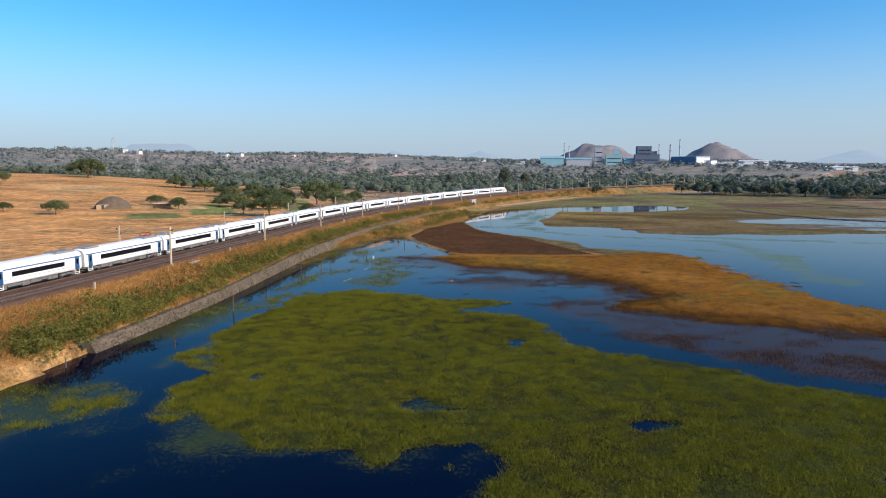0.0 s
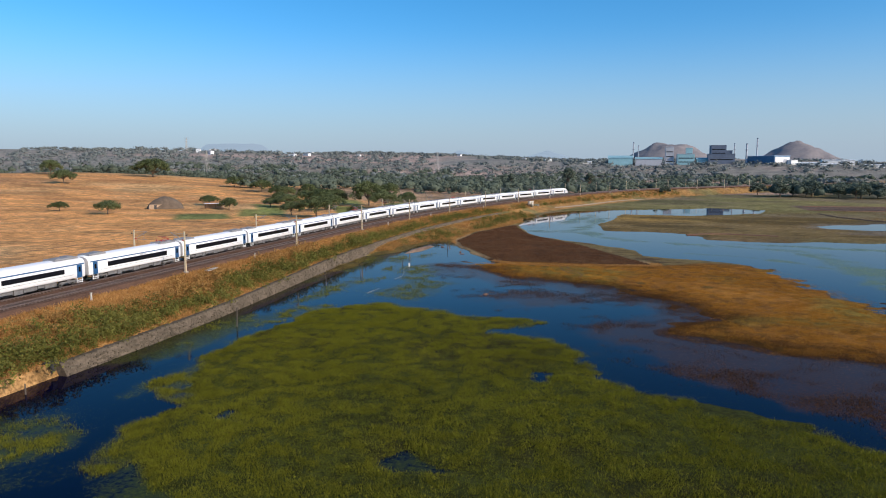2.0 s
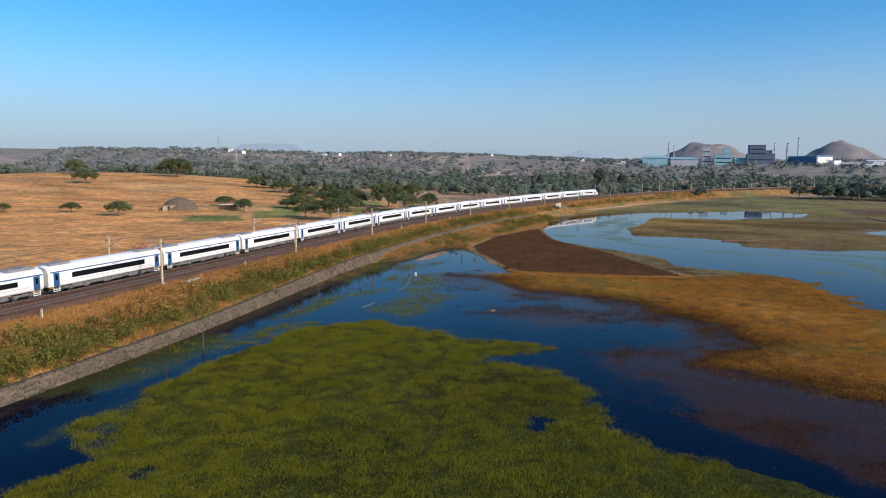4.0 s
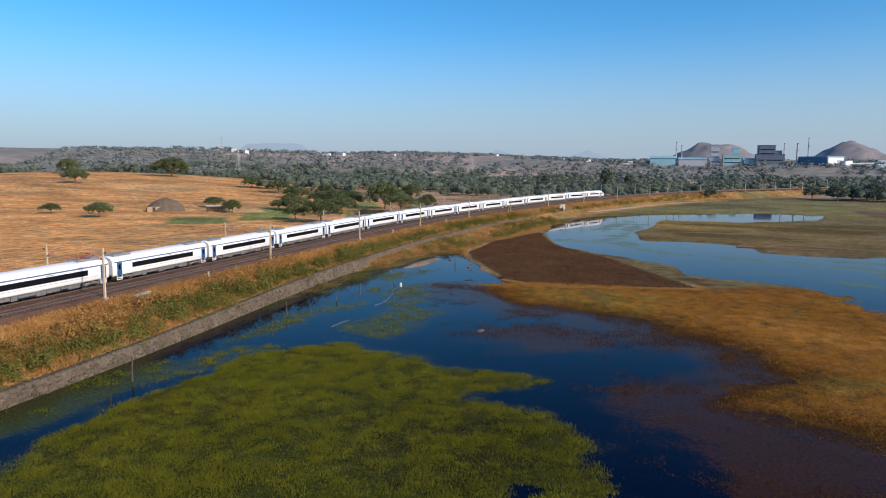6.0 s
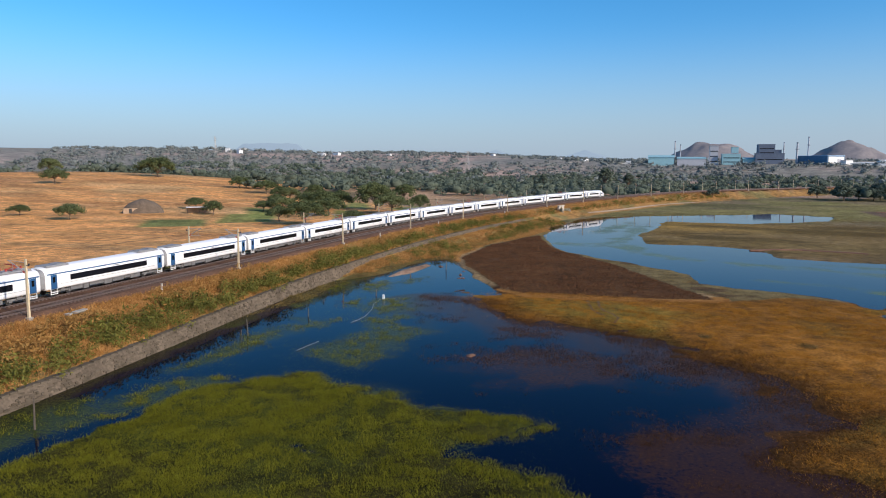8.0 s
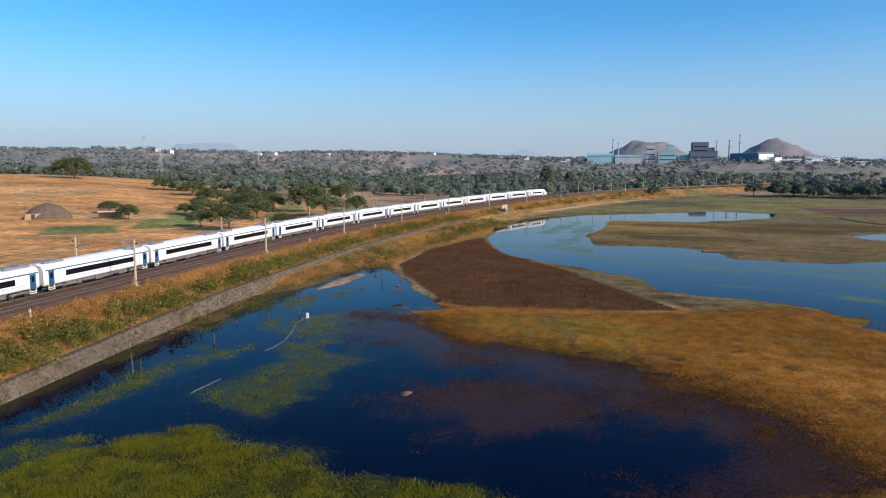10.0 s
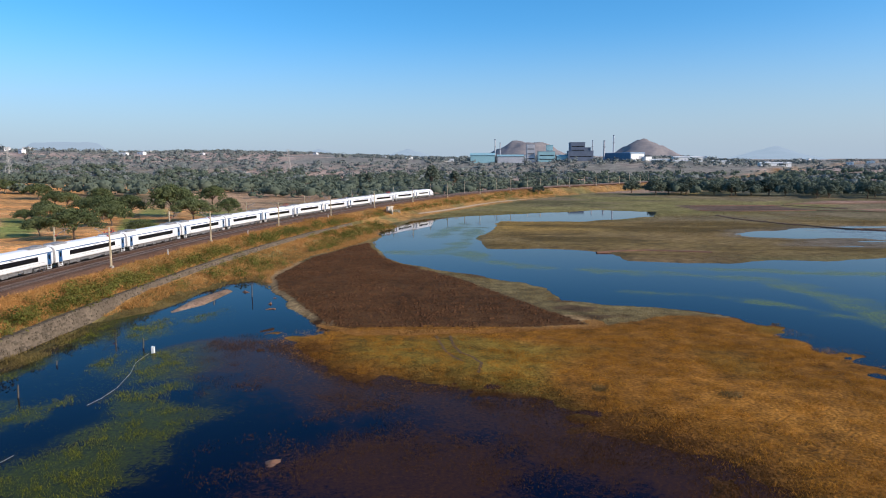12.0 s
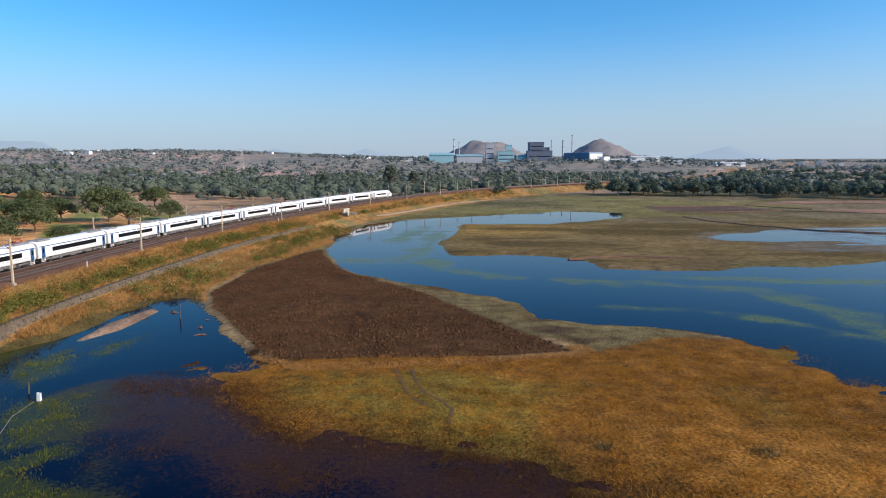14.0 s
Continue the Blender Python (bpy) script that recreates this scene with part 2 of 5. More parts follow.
def inside(poly, x, y):
    """Signed distance to a plan outline, positive within."""
    d = np.full(np.shape(x), 1e9)
    odd = np.zeros(np.shape(x), bool)
    for (ax, ay), (bx, by) in zip(poly, poly[1:] + poly[:1]):
        ex, ey = bx - ax, by - ay
        t = np.clip(((x - ax) * ex + (y - ay) * ey) / (ex * ex + ey * ey), 0, 1)
        d = np.minimum(d, np.hypot(x - ax - t * ex, y - ay - t * ey))
        cross = (ay > y) != (by > y)
        odd ^= cross & (x < ex * (y - ay) / (ey if ey else 1e-9) + ax)
    return np.where(odd, d, -d)


def mesh_np(name, verts, faces, material=None, flat=False):
    me = bpy.data.meshes.new(name)
    n, k = faces.shape
    me.vertices.add(len(verts))
    me.vertices.foreach_set("co", np.ascontiguousarray(verts, np.float32).ravel())
    me.loops.add(n * k)
    me.loops.foreach_set("vertex_index", np.ascontiguousarray(faces, np.int32).ravel())
    me.polygons.add(n)
    me.polygons.foreach_set("loop_start", np.arange(n, dtype=np.int32) * k)
    me.polygons.foreach_set("use_smooth", np.full(n, not flat))
    me.update(calc_edges=True)
    if material:
        me.materials.append(material)
    return me


def colour(me, name, rgba):
    at = me.color_attributes.new(name, "FLOAT_COLOR", "POINT")
    at.data.foreach_set("color", np.ascontiguousarray(rgba, np.float32).ravel())


def grid_mesh(name, xs, ys, z, material):
    X, Y = np.meshgrid(xs, ys)
    v = np.stack([X, Y, z], -1).reshape(-1, 3)
    w, h = len(xs), len(ys)
    i = (np.arange(h - 1)[:, None] * w + np.arange(w - 1)[None, :]).ravel()
    return mesh_np(name, v, np.stack([i, i + 1, i + w + 1, i + w], -1), material)


def spread(lo, hi, a, b, step, grow):
    """Grid lines, step apart between a and b and ever wider out to lo and hi."""
    mid = list(np.arange(a, b, step))
    left, right, s = [], [], step
    p = a
    while p > lo:
        s *= grow
        p -= s
        left.append(p)
    s, p = step, mid[-1]
    while p < hi:
        s *= grow
        p += s
        right.append(p)
    return np.array(left[::-1] + mid + right)


# ---- the railway's line ----
X0, Y0, R, TH = -72.9, 200.0, 680.0, radians(36)
CX = X0 + R
S1 = Y0 + R * TH
EX, EY = CX - R * math.cos(TH), Y0 + R * math.sin(TH)


def rail_z(s):
    return 4.8 + 2.4 * smooth(300, 620, s)


def track(s, d=0.0):
    """Plan point d metres to the right of the line's middle, s metres along it, and the heading from +y towards +x."""
    if s < Y0:
        return X0 + d, s, 0.0
    a = min((s - Y0) / R, TH)
    x, y = CX - (R - d) * math.cos(a), Y0 + (R - d) * math.sin(a)
    if s > S1:
        x, y = x + (s - S1) * math.sin(TH), y + (s - S1) * math.cos(TH)
    return x, y, a


def on_line(x, y):
    """Distance along the line and to its right, for arrays."""
    a = np.arctan2(y - Y0, CX - x)
    s_arc, d_arc = Y0 + R * a, R - np.hypot(x - CX, y - Y0)
    u = (x - EX) * math.sin(TH) + (y - EY) * math.cos(TH)
    d_end = (x - EX) * math.cos(TH) - (y - EY) * math.sin(TH)
    first, last = y < Y0, u > 0
    return np.where(first, y, np.where(last, S1 + u, s_arc)), np.where(first, x - X0, np.where(last, d_end, d_arc))


def wall_d(s):
    """How far the waterside wall stands from the line's middle."""
    return 19.6 - 4.7 * smooth(90, 175, s)


def wall_top(s):
    return 1.25 + 0.9 * smooth(90, 200, s)


# ---- plan outlines ----
GREEN = [(-40.8, 74), (-41, 84), (-40, 94), (-39, 105), (-39.5, 114), (-35.5, 120), (-33, 121), (-30, 119), (-26, 118), (-17.5, 114.5), (-12, 115), (-7, 114), (-12.5, 107), (-6, 103.5), (-0.5, 98), (3.2, 91), (6, 85), (10.5, 83), (17.5, 79.5), (26, 75), (38, 66), (60, 50), (40, 15), (0, 15), (-4, 40), (-11, 47), (-18, 49), (-26.5, 47), (-30, 52), (-35.5, 64), (-33, 70)]
GOLDEN = [(-29, 171.5), (-23, 174), (12, 176.5), (24, 181), (33, 182), (38.5, 177), (41, 166), (42, 148), (46, 123), (54, 114), (90, 90), (90, 78), (60, 92), (40, 100), (22.6, 105.5), (16, 108), (12, 110.5), (16, 114.6), (21, 123.5), (16, 132), (6, 145), (2, 150), (-7, 153), (-15, 155), (-23, 163)]
RUSSET = [(1, 109), (4.5, 115), (12.6, 117.7), (60, 94), (70, 60), (44, 66), (28, 79), (19, 85), (13, 92), (9, 100)]
PLOUGH = [(-42, 218), (-41, 250), (-33, 280), (-25, 249), (-20, 239), (-4, 214), (12.5, 178.5), (-4, 175.4), (-18, 174.8), (-23.5, 178), (-31, 193), (-37, 204)]
LAKE_S = [(-75, -60), (-54, 60), (-53, 75), (-52.5, 95), (-54.5, 126), (-56.5, 150), (-55, 190), (-51, 211), (-44, 215), (-37, 205), (-24.5, 177), (0, 174), (45, 176), (160, 176), (160, -60)]
STREAM = [(-33, 282), (-33, 303), (-32, 326), (-30, 343), (-27.5, 360), (-20, 378), (-6, 390), (16, 402), (58, 429), (83, 419), (76, 388), (38, 358), (6, 360), (2, 316), (-3, 294), (-1, 270), (25, 266), (32, 260), (33, 246), (52, 241), (75, 246), (130, 262), (220, 255), (260, 100), (90, 90), (54, 114), (46, 123), (42, 148), (41, 172), (35, 183), (28, 189.5), (19, 193.5), (12.5, 198), (11, 209), (2, 219), (-8, 228), (-17, 239), (-24, 247)]
SHALLOW = [(76, 302), (89, 322), (106, 336), (154, 341), (260, 350), (260, 262), (120, 266), (84, 276), (96, 290)]
STRIPS = [[(-42, 163), (-37, 167), (-33.7, 159), (-34.6, 155), (-36.5, 153), (-39.5, 156)], [(-46, 160), (-44.5, 163), (-42.8, 158), (-44.6, 157)], [(-41.7, 156), (-41, 158), (-39.3, 154)],
          [(-37, 150), (-32, 153), (-31.6, 149), (-27.6, 144.6), (-29.4, 140), (-29.4, 135.6), (-28, 132.7), (-29, 126), (-34.5, 127), (-38, 132), (-35.4, 136), (-34.3, 140.5)],
          [(-44.2, 141), (-43.3, 143), (-42.2, 148.7), (-41.3, 145), (-41.5, 140), (-43.5, 132), (-45, 123), (-47, 118), (-47, 128)],
          [(-55, 165), (-53, 176), (-51.5, 172), (-52.5, 163), (-52, 152), (-53.8, 154)], [(-49.5, 175), (-47, 184), (-45, 181), (-44.6, 173), (-46.3, 169)], [(-43.8, 181.5), (-42.4, 187), (-41.7, 179)],
          [(-44.2, 113), (-41.4, 116.4), (-39.8, 114.5), (-41.4, 110), (-43.4, 102), (-45, 96), (-46, 104)],
          [(-50, 88), (-50, 100), (-47.5, 110), (-46.5, 106), (-47.5, 96), (-48.4, 86)],
          [(-53, 60), (-44, 65), (-38, 59), (-45, 51), (-60, 46)], [(-66, 40), (-40, 34), (-46, 44)]]
CLUMP = [(15.5, 100), (22, 103.5), (26, 96), (25.5, 90), (19, 88), (16, 92)]
SAND = [(-49, 184), (-49.5, 196), (-47.5, 207), (-45.5, 204), (-46, 192)]
POND = [(-93, 151), (-87, 156), (-84.6, 168), (-83.6, 184), (-85.5, 185), (-87.5, 172), (-90, 161)]
CROPS = [[(-105, 366), (-119, 414), (-106, 423), (-92, 387)], [(-130, 341), (-147, 381), (-132, 373), (-117, 340)], [(-109, 286), (-129, 327), (-114, 324), (-97, 286)], [(-139, 277), (-168, 320), (-150, 315), (-128, 279)], [(-150, 231), (-133, 244), (-147, 264), (-163, 253)], [(-136, 251), (-122, 266), (-140, 296), (-155, 288)], [(-94, 330), (-84, 368), (-106, 382), (-112, 345)],
         [(-102, 272), (-90, 272), (-104, 312), (-117, 302)], [(-108, 366), (-88, 366), (-103, 415), (-120, 405)]]


DRIFTS = [([(-15, 300), (-9, 335), (-6, 348)], 3.0), ([(-22, 262), (-9, 261), (-5, 261), (0, 244), (9, 236), (20, 231.5), (36, 225), (51, 220), (54, 212)], 3.4),
          ([(-9, 262), (-5, 290), (-3, 312), (-2, 332)], 3.0), ([(40, 234), (62, 228), (90, 224), (140, 212)], 2.6), ([(54, 212), (57, 192), (56, 165), (57, 145)], 5.0), ([(24, 206), (40, 200), (60, 176)], 1.6)]


def weediness(x, y, gold):
    """How thick the drowned reddish weed stands, 0 to 1."""
    w = np.maximum(smooth(-5, 4, inside(RUSSET, x, y) + 9 * fbm(x, y, 14, 88, 4)), 0.85 * smooth(-22, -1, gold) * smooth(-38, -24, x) * smooth(176, 168, y))
    w = np.maximum(w, 0.8 * np.exp(-((x + 8) / 13) ** 2 - ((y - 132) / 11) ** 2))
    w = np.maximum(w, 0.7 * smooth(-9, -2, inside([(-35, 168), (-31.5, 174), (-24, 168), (-20, 160), (-30, 160)], x, y) + 6 * fbm(x, y, 9, 89, 4)))
    w = w * (1 - 0.3 * np.exp(-((x - 5) / 10) ** 2 - ((y - 123) / 7) ** 2))
    w = np.maximum(w, smooth(-2.5, 1.5, inside(CLUMP, x, y) + 4 * fbm(x, y, 5, 90, 4)))
    return np.clip(w, 0, 1) * (y > 55) * smooth(75, 60, x) * np.maximum(smooth(38, 31, x), smooth(114, 104, y)) * smooth(175, 169, y)


def land(x, y):
    """Height of the ground, and the plan masks that its cover follows."""
    s, d = on_line(x, y)
    dist = np.hypot(x, y)
    wx, wy = x + 4.5 * fbm(x, y, 10, 1, 4), y + 6.0 * fbm(x, y, 12, 5, 4)
    near = (x > -130) & (x < 300) & (y > -80) & (y < 480)
    k = {}
    for key, poly in (("green", GREEN), ("golden", GOLDEN), ("plough", PLOUGH), ("lake_s", LAKE_S), ("stream", STREAM), ("shallow", SHALLOW)):
        v = np.full(np.shape(x), -99.0)
        soft = 0.25 if key == "plough" else 1.0
        px, py = [c for c, _ in poly], [c for _, c in poly]
        by = near & (x > min(px) - 34) & (x < max(px) + 34) & (y > min(py) - 34) & (y < max(py) + 34)
        v[by] = inside(poly, x[by] + soft * (wx - x)[by], y[by] + soft * (wy - y)[by])
        k[key] = v
    st = np.full(np.shape(x), -99.0)
    for poly in STRIPS:
        px, py = [c for c, _ in poly], [c for _, c in poly]
        by = near & (x > min(px) - 12) & (x < max(px) + 12) & (y > min(py) - 12) & (y < max(py) + 12)
        st[by] = np.maximum(st[by], inside(poly, wx[by], wy[by]))
    k["strip"] = st
    dr = np.full(np.shape(x), -99.0)
    here = (x > -40) & (x < 160) & (y > 130) & (y < 360)
    for path, wid in DRIFTS:
        for (ax, ay), (bx, by) in zip(path, path[1:]):
            t = np.clip(((x[here] - ax) * (bx - ax) + (y[here] - ay) * (by - ay)) / ((bx - ax) ** 2 + (by - ay) ** 2), 0, 1)
            dr[here] = np.maximum(dr[here], wid - np.hypot(x[here] - ax - t * (bx - ax), y[here] - ay - t * (by - ay)) - 9 * np.abs(fbm(x[here], y[here] * 0.7, 9, 77, 4)))
    k["drift"] = dr
    sa = np.full(np.shape(x), -99.0)
    sa[near] = inside(SAND, x[near], y[near])
    k["sand"] = sa
    # open country: rises slowly, with a broad dry swell to the west and ridges far off
    az = np.degrees(np.arctan2(x, np.maximum(y, 1)))
    z = 0.3 + 1.5 * smooth(430, 620, y) + 0.12 * fbm(x, y, 25, 3)
    west = 2.8 + 15 * np.exp(-((x + 400) / 180) ** 2 - ((y - 450) / 190) ** 2) + 0.5 * fbm(x, y, 40, 4)
    z = np.where(d < 0, west, z)
    lift = smooth(750, 1750, dist) * (54 - 20 * smooth(-20, 4, az) - 8 * smooth(14, 22, az)) + smooth(700, 1500, dist) * 16 * fbm(x, y, 420, 8, 4)
    lift = lift + smooth(1800, 4200, dist) * 20
    z = z + np.maximum(lift, 0)
    # the marsh: water bodies are dug out, mats and fields stand just above the water
    lake = np.maximum(k["lake_s"], k["stream"])
    k["lake"] = lake
    z = np.where((lake > -3) & (d > 8), np.minimum(z, 0.28 - 0.28 * smooth(-3, 0, lake) - 0.5 * smooth(0, 2.5, lake)), z)
    flat = smooth(-7, 5, k["shallow"] + 10 * fbm(x * 0.5, y * 1.5, 16, 19, 4))
    z = np.where((flat > 0) & (lake < 0), z * (1 - flat) + flat * (0.22 * fbm(x * 0.4, y * 1.7, 13, 20, 5) - 0.012), z)
    k["flat"] = flat
    rough = 0.22 * fbm(x, y, 5, 11) + 0.12 * fbm(x, y, 1.6, 13)
    for key, h, soft in (("green", 0.17, 3.2), ("golden", 0.25, 6.0), ("sand", 0.25, 1.0)):
        m = k[key]
        up = h * np.clip(m / soft, -2.5, 1) + (0.2 if key == "sand" else (1.7 if key == "golden" else 1.2) - (0.9 if key == "golden" else 1.0) * smooth(1, 7, m)) * rough
        if key == "green":
            up = up - 0.5 * smooth(0.05, 0.3, fbm(x, y, 6, 16, 4) + 0.42 * smooth(70, 46, y) - 0.18) * smooth(76, 64, y) * smooth(4, -10, x)
            up = up - 0.4 * smooth(0.36, 0.48, fbm(x, y, 7, 15)) - 0.4 * smooth(1.6, 0.4, 1.2 + np.abs(y - 71.5 - 0.17 * (x + 34) - 1.5 * fbm(x, y, 12, 17))) * smooth(-16, -24, x)
        z = np.where((m > -7) & (lake > -3), np.maximum(z, up), z)
    z = np.where(k["plough"] > -1.5, np.maximum(z, 0.1 + 0.25 * smooth(-1.5, 0.5, k["plough"])), z)
    # railway embankment
    zr = rail_z(s)
    dw, zt = wall_d(s), wall_top(s)
    t = np.clip((d - 5.4) / (dw - 6.0), 0, 1)
    slope = (zr - 0.75) * (1 - t) + zt * t - 0.9 * np.sin(np.pi * t) * 0.35 + 0.35 * fbm(x, y, 4, 21) * np.sin(np.pi * t)
    foot = -0.5 + smooth(166, 198, s + 9 * fbm(x, y, 8, 23, 3)) * (zt - 0.3 + (0.9 - zt) * smooth(1.5, 7.5, d - dw))
    bank = np.where(d < 5.4, zr - 0.75, np.where(d < dw - 0.3, slope, foot))
    has = (d >= 0) & (d < dw + np.where(s > 163, 8, 2))
    z = np.where(has & (d < dw + 1.2) & (s > 66), bank, np.where(has & (d < dw) & (s <= 66), np.maximum(bank, 0.25),  np.where(has, np.maximum(z, bank), z)))
    wt = np.clip((-d - 5.4) / 4.2, 0, 1)
    z = np.where((d < 0) & (d > -9.6), (zr - 0.75) * (1 - wt) + z * wt, z)
    pm = np.full(np.shape(x), -99.0)
    wn_ = (x < -70) & (x > -110) & (y > 130) & (y < 200)
    pm[wn_] = inside(POND, x[wn_], y[wn_])
    k["pond"] = pm
    z = np.where(pm > -1.5, np.minimum(z, 2.75 - 0.9 * smooth(-1.5, 0.8, pm)), z)
    k["s"], k["d"], k["dist"] = s, d, dist
    return z, k


def soil(x, y, z, k):
    """Base colour of the bare ground and its low cover, with haze painted in far off."""
    c = np.zeros((*np.shape(x), 3))

    def lay(mask, col):
        m = np.clip(mask, 0, 1)[..., None]
        c[...] = c * (1 - m) + np.array(col) * m
    n1, n2, n3 = fbm(x, y, 60, 31, 4), fbm(x, y, 14, 33, 4), fbm(x, y, 220, 35, 4)
    d, s = k["d"], k["s"]
    lay(np.ones(np.shape(x)), (0.185, 0.142, 0.078))                      # marsh sward
    lay(smooth(-0.05, 0.2, n1), (0.17, 0.115, 0.055))
    lay(smooth(0.0, 0.25, fbm(x, y * 2.2, 50, 37, 4)) * 0.8, (0.105, 0.095, 0.035))
    lay((d > 0) * smooth(330, 420, y) * smooth(-0.1, 0.2, n1) * 0.7, (0.21, 0.19, 0.065))
    isle = smooth(2, -2, k["stream"]) * smooth(240, 262, y) * smooth(372, 345, y) * (d > 30)
    lay(isle * 0.8, (0.195, 0.130, 0.048))
    lay(isle * smooth(300, 330, y) * smooth(60, 10, x) * 0.7, (0.36, 0.215, 0.05))
    lay(isle * smooth(0.0, 0.2, fbm(x, y * 3, 40, 41)), (0.11, 0.075, 0.025))
    lay((d < -8) * 1.0, (0.65, 0.305, 0.102))                            # dry western pasture
    lay((d < -8) * smooth(0.0, 0.3, n1) * 0.8, (0.52, 0.32, 0.14))
    lay((d < -8) * smooth(0.02, 0.22, fbm(x * 0.6, y * 2.0, 30, 43, 4)) * 0.7, (0.40, 0.185, 0.07))
    lay((d < -8) * smooth(0.1, 0.2, fbm(x * 0.5 + y * 0.3, y * 2.5 - x * 0.4, 11, 44, 4)) * 0.6, (0.34, 0.20, 0.085))
    lay((d < -8) * smooth(0.03, 0.0, np.abs(fbm(x * 0.35, y, 26, 46, 3))) * 0.55, (0.68, 0.40, 0.18))
    for i, poly in enumerate(CROPS):
        sel = (x < -60) & (x > -200) & (y > 200) & (y < 440)
        m = np.zeros(np.shape(x))
        m[sel] = smooth(-1, 1.5, inside(poly, x[sel], y[sel]))
        lay(m * 0.9, (0.11, 0.15, 0.045) if i == 4 else (0.185, 0.205, 0.055))
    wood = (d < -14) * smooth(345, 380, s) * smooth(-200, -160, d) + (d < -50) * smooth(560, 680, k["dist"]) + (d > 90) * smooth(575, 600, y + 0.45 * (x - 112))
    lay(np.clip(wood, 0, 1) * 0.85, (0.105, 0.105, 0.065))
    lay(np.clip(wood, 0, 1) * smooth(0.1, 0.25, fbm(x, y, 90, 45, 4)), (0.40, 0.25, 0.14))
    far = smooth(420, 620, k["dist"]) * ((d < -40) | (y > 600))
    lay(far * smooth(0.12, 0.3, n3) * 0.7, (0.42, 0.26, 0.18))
    # aerial haze painted in: soil turns pale grey with distance
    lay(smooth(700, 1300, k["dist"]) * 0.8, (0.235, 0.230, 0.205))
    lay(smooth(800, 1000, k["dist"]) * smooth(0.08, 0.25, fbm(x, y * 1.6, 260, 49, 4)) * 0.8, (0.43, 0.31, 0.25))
    lay((np.abs(d) < 10) * 1.0, (0.27, 0.16, 0.08))                    # embankment earth
    lay(((d > 5) & (d < wall_d(s) + 7)) * 1.0, (0.33, 0.18, 0.06))
    lay(((d > 5) & (d < wall_d(s) + 7)) * smooth(0.0, 0.2, n2), (0.20, 0.16, 0.06))
    for poly, col in (([(104, 466), (104, 418), (122, 416), (159, 422), (157, 462)], (0.11, 0.065, 0.055)), ([(179, 430), (194, 399), (300, 380), (300, 440)], (0.34, 0.19, 0.13)), ([(165, 470), (221, 478), (320, 450), (320, 500), (200, 500)], (0.30, 0.18, 0.13))):
        sel = (x > 90) & (x < 340) & (y > 370) & (y < 510)
        m = np.zeros(np.shape(x))
        m[sel] = smooth(-2, 2, inside(poly, x[sel], y[sel]))
        lay(m * 0.85, col)
    lay(k["flat"] * 0.85, (0.17, 0.140, 0.105))
    olive = (x > -26) & (x < 32) & (y > 178) & (y < 262) & (d > 14)
    lay(olive * 0.9, (0.150, 0.112, 0.046))
    lay(olive * smooth(0.16, 0.26, fbm(x, y, 7, 48, 3)) * 0.8, (0.06, 0.032, 0.018))
    lay(smooth(-0.8, 0.6, k["plough"]), (0.082, 0.039, 0.014))
    rim = smooth(-2.4, -1.4, k["plough"]) * smooth(0.2, -0.6, k["plough"]) * ((y < 184) | (x < -20)) * (y < 240)
    lay(rim * 0.8, (0.38, 0.24, 0.11))
    lakeward = np.maximum(smooth(38, 30, x), smooth(116, 104, y)) * smooth(174, 166, y)
    lay(smooth(-9.0, -6.0, k["golden"]) * (k["lake"] > -1), (0.056, 0.024, 0.008))
    lay(smooth(-3.0, 7.0, k["golden"] + 5 * n2 + 8 * (1 - lakeward) * (k["golden"] > -1.5)), (0.190, 0.080, 0.012))
    lay(smooth(1.0, 8.0, k["golden"]) * smooth(0.0, 0.25, n2), (0.26, 0.110, 0.018))
    lay(smooth(-1.0, 0.5, k["golden"]) * smooth(0.05, 0.3, fbm(x, y, 22, 47)) * 0.8, (0.17, 0.12, 0.02))
    lay(smooth(-5.0, -2.0, k["green"]), (0.033, 0.037, 0.006))
    lay(smooth(-5.0, -2.0, k["green"]) * smooth(0.0, 0.3, n2) * 0.8, (0.024, 0.019, 0.005))
    lay(smooth(-3.0, -0.5, k["drift"]), (0.085, 0.125, 0.03))
    lay(((d > wall_d(s) + 1.5) & (d < wall_d(s) + 16) & (s > 120)) * smooth(262, 225, s) * smooth(16, 9, d - wall_d(s)) * smooth(-5.5, -1.5, k["lake"] + 3 * n2) * 0.85, (0.075, 0.062, 0.022))
    lay(smooth(-0.6, 0.4, k["sand"]), (0.30, 0.19, 0.12))
    lay(((d > 16) & (y < 74) & (y > 30) & (k["lake_s"] > -14) & (k["lake_s"] < 0.5)) * 1.0, (0.40, 0.225, 0.085))
    lay(smooth(-2.2, -0.6, k["pond"]), (0.10, 0.11, 0.03))
    return c


# ---- ground, water ----
gx = spread(-4300, 4300, -112, 62, 0.85, 1.04)
gy = spread(-900, 4600, 40, 285, 0.8, 1.035)
GX, GY = np.meshgrid(gx, gy)
GZ, GK = land(GX, GY)
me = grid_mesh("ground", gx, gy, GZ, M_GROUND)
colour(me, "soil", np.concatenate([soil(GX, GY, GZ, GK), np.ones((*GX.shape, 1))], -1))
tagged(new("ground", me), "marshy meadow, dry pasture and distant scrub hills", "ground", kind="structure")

wx_, wy_ = spread(-82, 330, -64, 64, 0.9, 1.05), spread(-72, 434, 26, 212, 0.9, 1.03)
WX, WY = np.meshgrid(wx_, wy_)
me = grid_mesh("water", wx_, wy_, np.zeros(WX.shape), M_WATER)
WK = land(WX, WY)[1]
wg = np.maximum(WK["green"], WK["strip"] - 0.5)
red = weediness(WX, WY, inside(GOLDEN, WX, WY))
